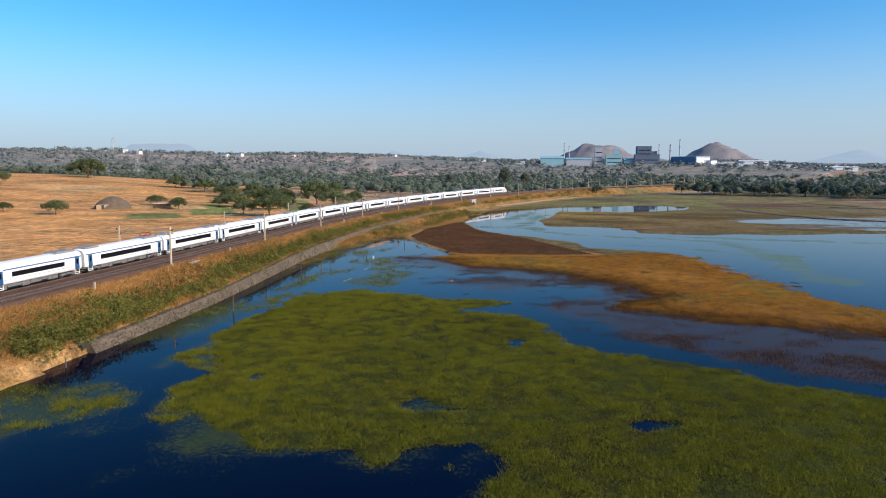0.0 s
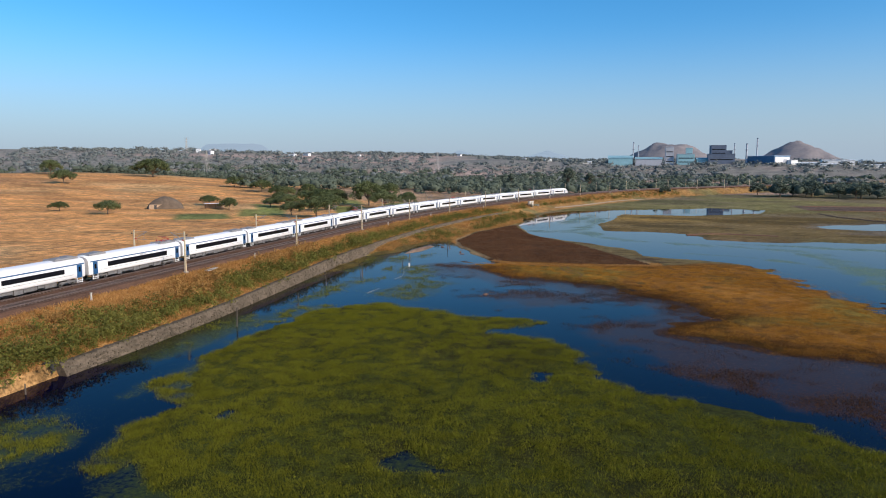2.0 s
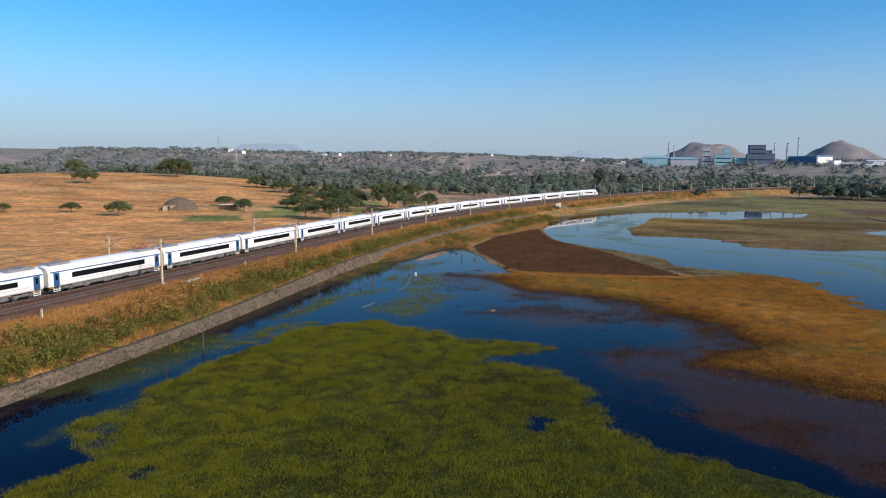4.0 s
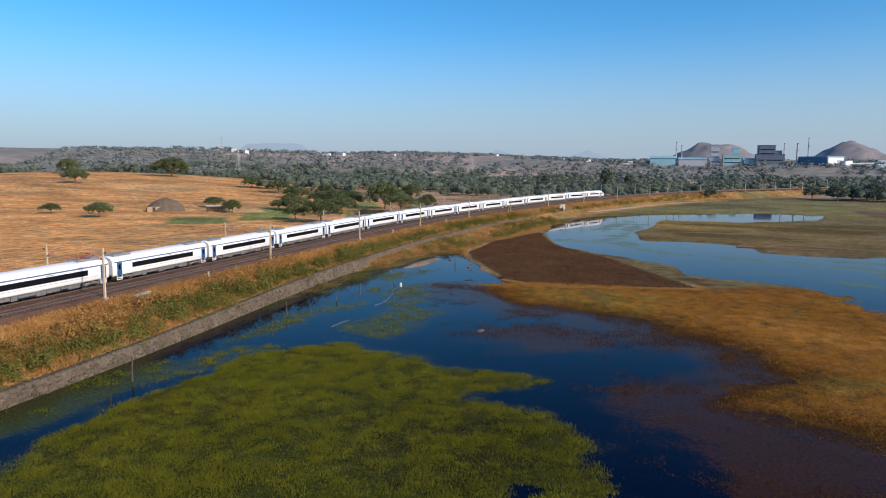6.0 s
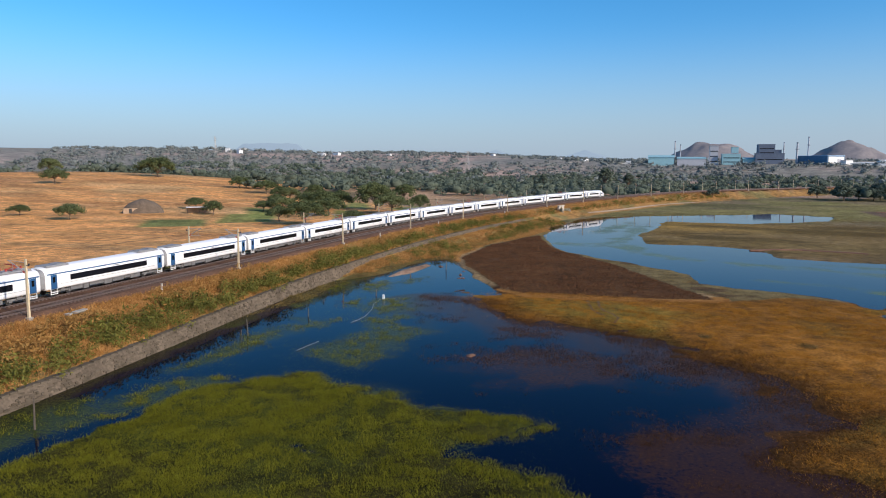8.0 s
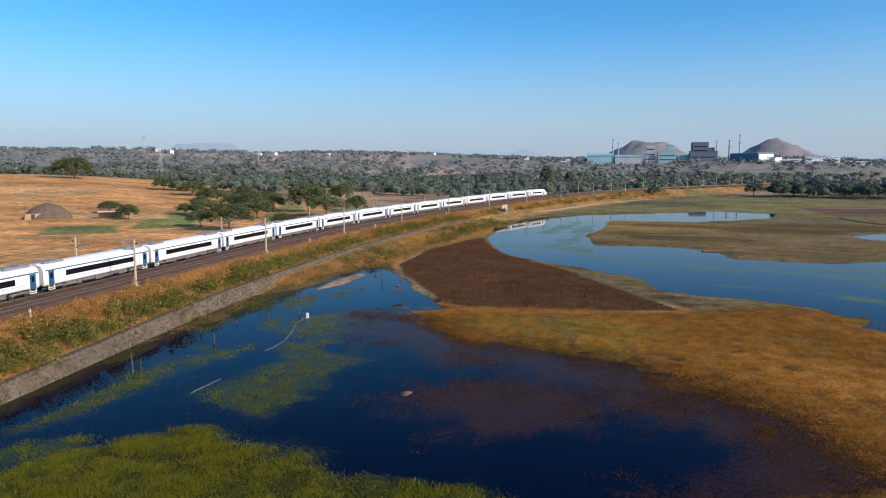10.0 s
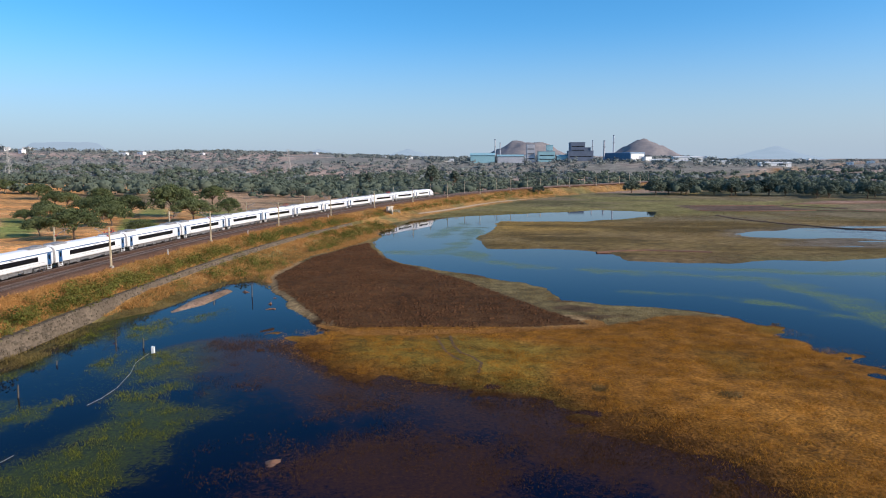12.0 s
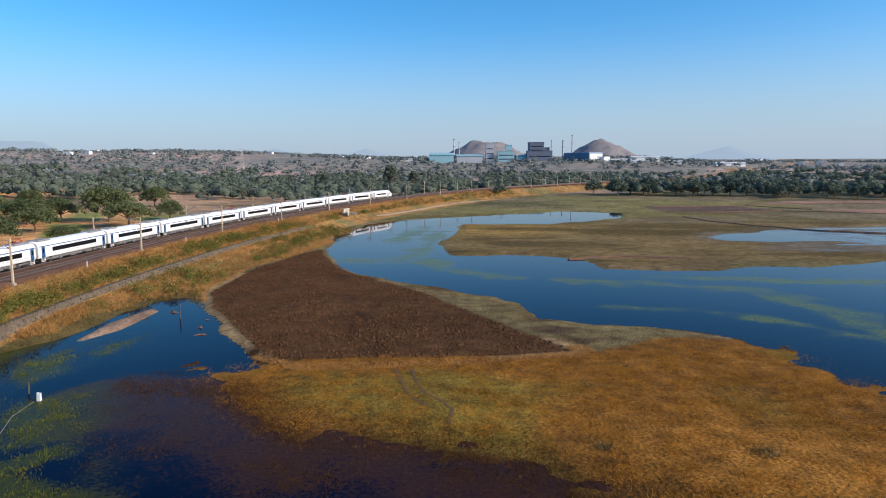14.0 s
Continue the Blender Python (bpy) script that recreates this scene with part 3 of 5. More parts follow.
off_wall = WK["d"] - wall_d(WK["s"])
# weed film: round the mats, in the shallows below the wall, and drowned before the near end of the mat
alga = np.maximum((0.3 + 0.4 * smooth(-6, -16, WX)) * smooth(-4.5, 0.5, wg + 3 * fbm(WX, WY, 5, 82, 4)), 0.9 * smooth(-2.5, 1.2, WK["strip"] + 3.5 * fbm(WX, WY, 4, 87, 4)))
alga = np.maximum(alga, 1.05 * smooth(14, 6, off_wall + 9 * fbm(WX, WY, 16, 81, 4)) * smooth(0.2, -0.08, fbm(WX, WY, 13, 83, 3)) * smooth(66, 88, WY) * smooth(200, 186, WY))
alga = np.maximum(alga, 0.62 * smooth(-20, -4, WK["green"]) * smooth(74, 62, WY) * smooth(-0.2, 0.15, fbm(WX, WY, 7, 84, 4)))
wet = smooth(4.2, 1.2, off_wall + 2 * fbm(WX, WY, 4, 86, 3)) * smooth(70, 78, WY) * smooth(190, 178, WY)
pale = 0.7 * smooth(84, 120, WX) * smooth(225, 262, WY)
brook = 0.78 * smooth(-6, 1.5, WK["drift"]) + 0.4 * smooth(-1, 3, inside(STREAM, WX, WY)) * smooth(190, 200, WY + 0.5 * (WX - 20)) * smooth(0.0, 0.25, fbm(WX * 0.45 + WY * 0.25, WY * 1.6, 20, 85, 4))
mix_ = np.clip(red + alga + pale + brook + wet, 1e-3, 9)[..., None]
wcol = (red[..., None] * np.array((0.056, 0.023, 0.009)) + alga[..., None] * np.array((0.056, 0.068, 0.006)) + pale[..., None] * np.array((0.17, 0.15, 0.14)) + brook[..., None] * np.array((0.115, 0.145, 0.018)) + wet[..., None] * np.array((0.046, 0.038, 0.012))) / mix_
colour(me, "weed", np.concatenate([wcol, np.clip(1.35 * red + 1.05 * alga + pale + brook + wet, 0, 1)[..., None]], -1))
tagged(new("water", me), "still dark blue lake water with drowned weed", "water", kind="structure")
px_, py_ = np.arange(-96, -80, 1.0), np.arange(147, 190, 1.0)
me = grid_mesh("pond_water", px_, py_, np.full((len(py_), len(px_)), 2.32), M_WATER)
colour(me, "weed", np.tile((0.05, 0.06, 0.015, 0.15), (len(px_) * len(py_), 1)))
tagged(new("pond_water", me), "narrow pool of blue water beside the railway", "water", kind="structure")


# ---- mesh building blocks ----
class Geo:
    """Collects quads of several simple forms into one mesh."""

    def __init__(self):
        self.v, self.f, self.n = [], [], 0

    def add(self, v, f):
        self.v.append(np.asarray(v, float))
        self.f.append(np.asarray(f, int) + self.n)
        self.n += len(v)
        return self

    def box(self, c, size, turn=0.0, top=1.0):
        """A box about c, its top scaled, turned about z by degrees."""
        x, y, z = [a / 2 for a in size]
        v = np.array([(-x, -y, -z), (x, -y, -z), (x, y, -z), (-x, y, -z), (-x * top, -y * top, z), (x * top, -y * top, z), (x * top, y * top, z), (-x * top, y * top, z)])
        a = radians(turn)
        v = v @ np.array([(math.cos(a), math.sin(a), 0), (-math.sin(a), math.cos(a), 0), (0, 0, 1)]) + np.array(c)
        return self.add(v, [(0, 3, 2, 1), (4, 5, 6, 7), (0, 1, 5, 4), (1, 2, 6, 5), (2, 3, 7, 6), (3, 0, 4, 7)])

    def tube(self, pts, radii, sides=6):
        """A round bar along pts, closed at both ends."""
        p = np.array(pts, float)
        t = np.gradient(p, axis=0)
        t /= np.linalg.norm(t, axis=1)[:, None] + 1e-9
        ref = np.array((0, 0, 1.0)) if abs(t[0][2]) < 0.8 else np.array((1.0, 0, 0))
        u = np.cross(t, ref)
        u /= np.linalg.norm(u, axis=1)[:, None] + 1e-9
        w = np.cross(t, u)
        a = np.arange(sides) * 2 * math.pi / sides
        r = np.broadcast_to(radii, (len(p),))[:, None, None]
        ring = p[:, None] + r * (u[:, None] * np.cos(a)[None, :, None] + w[:, None] * np.sin(a)[None, :, None])
        v = np.concatenate([ring.reshape(-1, 3), p[:1], p[-1:]])
        f = [(i * sides + j, i * sides + (j + 1) % sides, (i + 1) * sides + (j + 1) % sides, (i + 1) * sides + j) for i in range(len(p) - 1) for j in range(sides)]
        m, e = len(p) * sides, (len(p) - 1) * sides
        f += [(m, (j + 2) % sides, (j + 1) % sides, j) for j in range(0, sides, 2)]
        f += [(m + 1, e + j, e + (j + 1) % sides, e + (j + 2) % sides) for j in range(0, sides, 2)]
        return self.add(v, f)

    def mesh(self, name, material, flat=True):
        return mesh_np(name, np.concatenate(self.v), np.concatenate(self.f), material, flat)


def part(name, me, parent, m=None, label=""):
    ob = new(name, me)
    ob.parent = parent
    if m is not None:
        ob.matrix_basis = m
    return tagged(ob, label)


def thing(name, label, category, m=None, group="", me=None):
    ob = new(name, me)
    if m is not None:
        ob.matrix_basis = m
    return tagged(ob, label, category, group)


def ground_z(x, y):
    z, _ = land(np.array([[float(x)]]), np.array([[float(y)]]))
    return float(z[0, 0])


def sweep(name, profile, s0, s1, step, material, lift=rail_z, wobble=0.0):
    """A form of constant section (offsets d, z; lift gives its level) along the line."""
    ss = np.arange(s0, s1 + 0.01, step)
    rows = []
    for s in ss:
        for d, z in profile:
            x, y, _ = track(s, d(s) if callable(d) else d)
            rows.append((x, y, (z(s) if callable(z) else z + lift(s)) + wobble * (random.random() - 0.5)))
    n = len(profile)
    f = [(i * n + j, i * n + (j + 1) % n, (i + 1) * n + (j + 1) % n, (i + 1) * n + j) for i in range(len(ss) - 1) for j in range(n)]
    if n == 4:
        e = (len(ss) - 1) * n
        f += [(3, 2, 1, 0), (e, e + 1, e + 2, e + 3)]
    return mesh_np(name, np.array(rows), np.array(f), material, flat=True)


# ---- railway ----
tagged(new("track_bed", sweep("track_bed", [(-5.6, -0.85), (-4.5, -0.22), (4.5, -0.22), (5.6, -0.85)], -60, 1000, 2.0, M_BALLAST, wobble=0.07)), "dark brown ballast bed of a double track railway", "railway", kind="structure")
for d in (-3.19, -1.51, 1.51, 3.19):
    tagged(new("rail", sweep("rail", [(d - 0.06, -0.18), (d - 0.04, 0.0), (d + 0.04, 0.0), (d + 0.06, -0.18)], -60, 1000, 4.0, M_RAIL)), "worn brown steel rail on the ballast", "rail", "rails", "structure")
g = Geo()
for i in range(900):
    s = 20 + 0.62 * i
    for d in (-2.35, 2.35):
        x, y, a = track(s, d)
        g.box((x, y, rail_z(s) - 0.19), (2.6, 0.25, 0.12), -math.degrees(a))
tagged(new("sleepers", g.mesh("sleepers", M_SLEEPER)), "dusty concrete sleepers under the rails", "sleepers", kind="stuff")


def mast(s, d, far):
    x, y, a = track(s, d)
    z0 = rail_z(s) - 1.1
    side = 1 if far else -1
    m = pose(x, y, z0, 0, 0, -math.degrees(a))
    ob = thing("overhead_line_mast", "tall cream-painted railway mast with a bracket arm", "mast", m, "railway masts")
    lean = random.uniform(-0.05, 0.05)
    for nm, me in MAST_PARTS[side].items():
        part(nm, me, ob, pose(0, 0, 0, 0, lean * 20, 0))
    return ob


MAST_PARTS = {}
for side in (1, -1):
    MAST_PARTS[side] = {
        "pole": Geo().box((0, 0, 3.75), (0.30, 0.24, 7.5), 0, 0.72).box((0, 0, 7.56), (0.24, 0.2, 0.12)).mesh("pole", M_MAST),
        "footing": Geo().box((0, 0, 0.35), (0.75, 0.75, 0.7), 0, 0.85).mesh("footing", M_CONC),
        "arm": Geo().tube([(0, 0, 5.9), (side * 1.4, 0, 6.75), (side * 2.7, 0, 7.4)], 0.05).tube([(0, 0, 7.2), (side * 2.7, 0, 7.4)], 0.03).mesh("arm", M_STEEL),
        "steady_arm": Geo().tube([(side * 0.3, 0, 6.0), (side * 2.6, 0, 6.0)], 0.035).tube([(side * 2.0, 0, 6.0), (side * 2.0, 0, 7.05)], 0.025).mesh("steady_arm", M_STEEL),
        "insulator": Geo().tube([(side * 0.12, 0, 5.97), (side * 0.3, 0, 6.08), (side * 0.5, 0, 6.2)], [0.09, 0.12, 0.07], 8).mesh("insulator", M_RED),
        "bracket": Geo().box((-side * 0.28, 0, 6.9), (0.45, 0.1, 0.1)).box((-side * 0.48, 0, 7.0), (0.12, 0.14, 0.24)).mesh("bracket", M_DARK),
    }
for i in range(-2, 17):
    s = 118.2 + 43.4 * i
    mast(s, 5.15, False)
    mast(s + 0.6, -5.35, True)


for d in (-2.35, 2.35):
    for nm, rise, sag in (("contact_wire", 5.75, 0.0), ("carrier_wire", 7.15, 0.75)):
        pts = []
        for i in range(8 * 18 + 1):
            s = 118.2 + 43.4 * (i / 8 - 2)
            x, y, _ = track(s, d)
            pts.append((x, y, rail_z(s) + rise - sag * (1 - (2 * (i % 8) / 8 - 1) ** 2)))
        tagged(new(nm, Geo().tube(pts, 0.011, 4).mesh(nm, M_DARK)), "thin dark overhead railway wire between masts", "wire", "overhead wires", "structure")


# ---- train ----
RING = [(1.50, 1.02), (1.62, 1.22), (1.63, 2.1), (1.62, 3.05), (1.53, 3.42), (1.24, 3.76), (0.68, 3.96), (0.0, 4.03)]
RING = RING + [(-y, z) for y, z in RING[-2::-1]]


def loft(name, rings, material, cap=True, flat=False):
    k = len(rings[0])
    v = np.concatenate([np.array(r, float) for r in rings])
    f = [(i * k + j, i * k + (j + 1) % k, (i + 1) * k + (j + 1) % k, (i + 1) * k + j) for i in range(len(rings) - 1) for j in range(k if cap else k - 1)]
    if cap:
        for e, flip in ((0, True), ((len(rings) - 1) * k, False)):
            for j in range(0, k // 2 - 1):
                q = (e + j, e + j + 1, e + k - 2 - j, e + k - 1 - j)
                f.append(q[::-1] if flip else q)
    return mesh_np(name, v, np.array(f), material, flat)


def ring_at(x, w=1.0, top=4.03, bottom=1.02, grow=0.0):
    return [(x, y * w + math.copysign(grow, y) * (abs(y) > 0.01), bottom + (z - 1.02) * (top - bottom) / 3.01 + grow * (z > 3.2)) for y, z in RING]


def nose_ring(u, grow=0.0):
    """Section of the driving car u metres behind the tip, which points to -x."""
    t = min(1.0, u / 5.2)
    w = 0.42 + 0.58 * math.sin(math.pi / 2 * min(1, u / 3.6)) ** 0.7
    top = 1.95 + 2.08 * (t * t * (3 - 2 * t)) ** 0.8
    return ring_at(-12.2 + u, w, top, 0.72 + 0.3 * t, grow)


def side_panels(name, x0, x1, z0, z1, material, out=1.645, sides=(1, -1)):
    g = Geo()
    for sgn in sides:
        g.box(((x0 + x1) / 2, sgn * out, (z0 + z1) / 2), (x1 - x0, 0.03, z1 - z0))
    return g.mesh(name, material)


def strip(name, x0, x1):
    g = Geo()
    for sgn in (1, -1):
        g.add([(x0, sgn * 1.634, 3.0), (x1, sgn * 1.634, 3.0), (x1, sgn * 1.612, 3.17), (x0, sgn * 1.612, 3.17)], [(0, 1, 2, 3)])
    return g.mesh(name, M_BLUE)


def bogie():
    g = Geo()
    for sgn in (1, -1):
        g.box((0, sgn * 1.05, 0.62), (3.4, 0.16, 0.26)).box((-1.25, sgn * 1.1, 0.5), (0.4, 0.2, 0.34)).box((1.25, sgn * 1.1, 0.5), (0.4, 0.2, 0.34)).box((0, sgn * 1.08, 0.8), (0.7, 0.3, 0.3))
    return g.box((0, 0, 0.66), (0.6, 2.2, 0.3)).mesh("bogie", M_UNDER)


def gear():
    """Boxes of varied depth slung under the floor."""
    out, x = [], -7.4
    for w, h in ((2.2, 0.55), (1.1, 0.7), (2.8, 0.45), (1.6, 0.68), (2.4, 0.55), (1.3, 0.4), (2.2, 0.62)):
        out.append(Geo().box((x + w / 2, 0, 1.0 - h / 2), (w - 0.12, 2.7, h)).mesh("underfloor_box", M_UNDER))
        x += w
    return out


def wheelset():
    g = Geo()
    for sgn in (1, -1):
        g.tube([(0, sgn * 0.78, 0.46), (0, sgn * 0.92, 0.46)], 0.46, 14)
    return g.tube([(0, -0.78, 0.46), (0, 0.78, 0.46)], 0.09, 6).mesh("wheelset", M_DARK)


MAIN = loft("body", [ring_at(x, w) for x, w in ((-11.55, 0.96), (-11.4, 1.0), (11.4, 1.0), (11.55, 0.96))], M_WHITE)
NOSE = loft("body", [nose_ring(u) for u in (0.0, 0.25, 0.6, 1.1, 1.8, 2.6, 3.4, 4.3, 5.2, 6.5)] + [ring_at(11.4), ring_at(11.55, 0.96)], M_WHITE)
BITS = {
    "window_band": side_panels("window_band", -7.6, 7.4, 1.92, 2.7, M_GLASS),
    "end_window": side_panels("end_window", -9.0, -8.5, 1.95, 2.6, M_GLASS),
    "stripe": strip("stripe", -11.4, 11.4),
    "waist_line": side_panels("waist_line", -9.2, 9.2, 1.62, 1.655, M_GREY, out=1.633),
    "gear": gear(), "bogie": bogie(), "wheelset": wheelset(),
    "bellows": loft("bellows", [[(x, y * w, 1.15 + (z - 1.02) * 0.9) for y, z in RING] for x, w in ((11.5, 0.9), (11.62, 0.84), (11.74, 0.9), (11.86, 0.84), (12.0, 0.9), (12.14, 0.84), (12.26, 0.9), (12.4, 0.84), (12.5, 0.9))], M_GREY),
    "roof_unit": Geo().box((8.6, 0, 4.06), (4.6, 2.1, 0.26), 0, 0.93).box((9.9, 0.2, 4.22), (1.2, 1.3, 0.14)).box((7.3, -0.2, 4.22), (1.0, 1.4, 0.1)).mesh("roof_unit", M_GREY),
    "roof_unit_b": Geo().box((-9.0, 0, 4.06), (3.8, 2.1, 0.24), 0, 0.93).box((-8.2, 0, 4.2), (1.3, 1.5, 0.12)).mesh("roof_unit", M_GREY),
    "pantograph": Geo().tube([(8.4, -0.6, 4.3), (8.4, 0.6, 4.3)], 0.06).tube([(8.4, -0.5, 4.3), (9.6, -0.3, 4.6), (8.7, -0.2, 4.95)], 0.05).tube([(8.4, 0.5, 4.3), (9.6, 0.3, 4.6), (8.7, 0.2, 4.95)], 0.05).tube([(8.7, -0.9, 4.98), (8.7, 0.9, 4.98)], 0.06).mesh("pantograph", M_RED),
    "roof_insulator": Geo().tube([(0, 0, 0), (0, 0, 0.14), (0, 0, 0.28), (0, 0, 0.42)], [0.10, 0.15, 0.10, 0.13], 8).mesh("roof_insulator", M_RED),
    "vent": side_panels("vent", 0.2, 1.6, 2.82, 2.9, M_DARK),
    "light": Geo().box((-10.1, 1.22, 1.75), (0.5, 0.3, 0.16)).box((-10.1, -1.22, 1.75), (0.5, 0.3, 0.16)).mesh("headlight", M_GLASS),
}


def door_mesh(x, sgn):
    g = Geo()
    for z in (0.66, 0.4):
        g.box((x, sgn * 1.58, z), (1.1, 0.2, 0.07))
    for e in (-0.52, 0.52):
        g.box((x + e, sgn * 1.58, 0.7), (0.06, 0.12, 0.75))
    return side_panels("door", x - 0.5, x + 0.5, 1.1, 2.98, M_BLUE, 1.65, (sgn,)), side_panels("door_window", x - 0.2, x + 0.2, 1.95, 2.7, M_GLASS, 1.668, (sgn,)), g.mesh("doorstep", M_PWHITE)


DOORS = [door_mesh(x, sgn) for x in (-10.35, 10.35) for sgn in (1, -1)]
CABDOORS = [door_mesh(x, sgn) for x in (-5.6, 10.35) for sgn in (1, -1)]
k0, k1 = 5, 10
SCREEN = loft("windscreen", [nose_ring(u, 0.025)[k0:k1] for u in (1.5, 2.0, 2.6, 3.2, 3.7)], M_GLASS, cap=False)
BLACKTOP = loft("brow", [nose_ring(u, 0.02)[6:9] for u in (3.9, 4.4, 4.9)], M_GLASS, cap=False)
SWOOSH = Geo()
for sgn in (1, -1):
    pts = []
    for u, lo, hi in ((0.9, 0.9, 1.45), (1.8, 1.0, 1.8), (2.8, 1.25, 2.3), (3.6, 1.9, 2.9), (4.4, 2.5, 3.3)):
        rr = nose_ring(u, 0.03)
        yy = sgn * (max(abs(p[1]) for p in rr) + 0.012)
        pts += [(-12.2 + u - 0.25, yy, lo), (-12.2 + u + 0.45, yy, hi)]
    SWOOSH.add(pts, [(2 * i, 2 * i + 1, 2 * i + 3, 2 * i + 2) for i in range(4)])
SWOOSH = SWOOSH.mesh("swoosh", M_BLUE)
CABWIN = side_panels("cab_window", -7.6, -6.9, 2.1, 2.75, M_GLASS)
NOSEBAND = side_panels("window_band", -3.4, 7.4, 1.98, 2.66, M_GLASS)
NOSESTRIPE = strip("stripe", -5.0, 11.4)

train = thing("passenger_train", "long white electric passenger train with black window band and blue doors", "train")


def car(i, s, end):
    """One carriage with its middle s metres along the line; end: 1 nose leading, -1 nose trailing, 0 none."""
    x, y, a = track(s, -2.35)
    turn = 90 - math.degrees(a) + (180 if end == 1 else 0)
    m = pose(x, y, rail_z(s), 0, 0, turn)
    c = part("driving_car" if end else "carriage", NOSE if end else MAIN, train, m, "white driving car with sloping nose and dark windscreen" if end else "")
    part("window_band", NOSEBAND if end else BITS["window_band"], c, label="black glass window band")
    part("stripe", NOSESTRIPE if end else BITS["stripe"], c, label="dark blue stripe")
    for me_ in BITS["gear"]:
        part("underfloor_box", me_, c)
    for bx in (-8.6, 8.6):
        part("bogie", BITS["bogie"], c, pose(bx, 0, 0))
        for ax in (-1.25, 1.25):
            part("wheelset", BITS["wheelset"], c, pose(bx + ax, 0, 0))
    part("roof_unit", BITS["roof_unit"], c, label="grey roof equipment")
    part("waist_line", BITS["waist_line"], c)
    if end:
        part("windscreen", SCREEN, c, label="dark sloping windscreen")
        part("brow", BLACKTOP, c)
        part("swoosh", SWOOSH, c, label="dark blue nose band")
        part("cab_window", CABWIN, c)
        part("headlight", BITS["light"], c)
    else:
        part("roof_unit", BITS["roof_unit_b"], c, label="grey roof equipment")
        part("vent", BITS["vent"], c)
        if i % 4 == 1:
            part("pantograph", BITS["pantograph"], c, label="red folded pantograph")
            for ix, iy in ((7.6, -0.5), (7.6, 0.5), (10.2, 0)):
                part("roof_insulator", BITS["roof_insulator"], c, pose(ix, iy, 4.18))
    for dr, wi, st in (CABDOORS if end else DOORS):
        part("door", dr, c, label="blue sliding door")
        part("door_window", wi, c)
        part("doorstep", st, c, label="white steps")
    if end != 1:
        part("bellows", BITS["bellows"], c, label="pale grey gangway bellows")


for i in range(16):
    car(i, 90.0 + 24.0 * i, -1 if i == 0 else (1 if i == 15 else 0))


# ---- waterside wall ----
wall = tagged(new("waterside_wall", sweep("waterside_wall", [(lambda s: wall_d(s) - 0.75, lambda s: wall_top(s) + 0.02), (lambda s: wall_d(s) - 0.75, lambda s: -0.6), (lambda s: wall_d(s) + 1.15, lambda s: -0.6), (lambda s: wall_d(s) + 0.1, lambda s: wall_top(s) - 0.02)], 74, 330, 0.8, M_MORTAR, wobble=0.05)), "long weathered grey stone wall along the water", "wall", kind="structure")
STONES = [Geo().box((0, 0, 0), (1.0, 1.0, 1.0), 0, 0.9).mesh("stone", M_STONE) for i in range(1)]
for i in range(250):
    s = 74.4 + i * 0.9 + random.uniform(-0.08, 0.08)
    x, y, a = track(s, wall_d(s) - 0.32)
    st = part("coping_stone", STONES[0], wall, pose(x, y, wall_top(s) + 0.04 + random.uniform(-0.03, 0.05), random.uniform(-3, 3), random.uniform(-3, 3), -math.degrees(a) + random.uniform(-4, 4)))
    st.scale = (0.85 + random.uniform(-0.1, 0.12), 0.84, 0.22)
face = Geo()
for r in range(6):
    s = 74.3
    while s < 300:
        L = random.uniform(0.25, 0.8)
        t = (r + 0.5) / 6
        h = wall_top(s) - 0.1
        if random.random() < 0.3:
            s += L
            continue
        x, y, a = track(s + L / 2, wall_d(s) - 0.02 + 0.75 * (1 - t) + random.uniform(-0.1, 0.07))
        face.box((x, y, t * h + random.uniform(-0.05, 0.05)), (0.42, L * random.uniform(0.85, 1.0), h / 6 * random.uniform(0.8, 1.05)), -math.degrees(a) + random.uniform(-9, 9), 0.82)
        s += L
part("facing_stones", face.mesh("facing_stones", M_STONE), wall, label="rough stone facing in courses")["kind"] = "stuff"
# pipe mouth in the wall's end
g = Geo()
aa = np.linspace(0, 2 * math.pi, 19)
rings = []
for rad, yy in ((0.78, -0.9), (0.78, 1.0), (0.6, 1.0), (0.6, -0.9), (0.78, -0.9)):
    rings.append([(rad * math.cos(t), yy, rad * math.sin(t)) for t in aa[:-1]])
v = np.concatenate([np.array(r) for r in rings])
g.add(v, [(i * 18 + j, i * 18 + (j + 1) % 18, (i + 1) * 18 + (j + 1) % 18, (i + 1) * 18 + j) for i in range(4) for j in range(18)])
g.box((0, 1.05, -0.02), (1.25, 0.06, 1.25))
pipe = thing("drain_pipe", "dark concrete drain pipe mouth at the wall end", "pipe", pose(-54.6, 73.9, 0.85, 0, 0, 14), me=g.mesh("drain_pipe", M_DARK))



# ---- vegetation ----
def blades(name, x, y, z, height, width, material, lean=0.35, per=3, loose=0.1):
    """Grass: thin upright triangles, per of them at each place."""
    n = len(x) * per
    x, y, z, height = [np.repeat(a, per) for a in (x, y, z, np.broadcast_to(height, (len(x),)))]
    x, y = x + rng.normal(0, loose, n), y + rng.normal(0, loose, n)
    a = rng.random(n) * math.tau
    h = height * rng.uniform(0.6, 1.2, n)
    w = width * rng.uniform(0.6, 1.3, n)
    lx, ly = rng.normal(0, lean, n) * h, rng.normal(0, lean, n) * h
    base = np.stack([x, y, z - 0.05], -1)
    side = np.stack([np.cos(a) * w, np.sin(a) * w, np.zeros(n)], -1)
    v = np.stack([base - side, base + side, base + np.stack([lx, ly, h], -1)], 1).reshape(-1, 3)
    return mesh_np(name, v, np.arange(3 * n).reshape(-1, 3), material, flat=True)


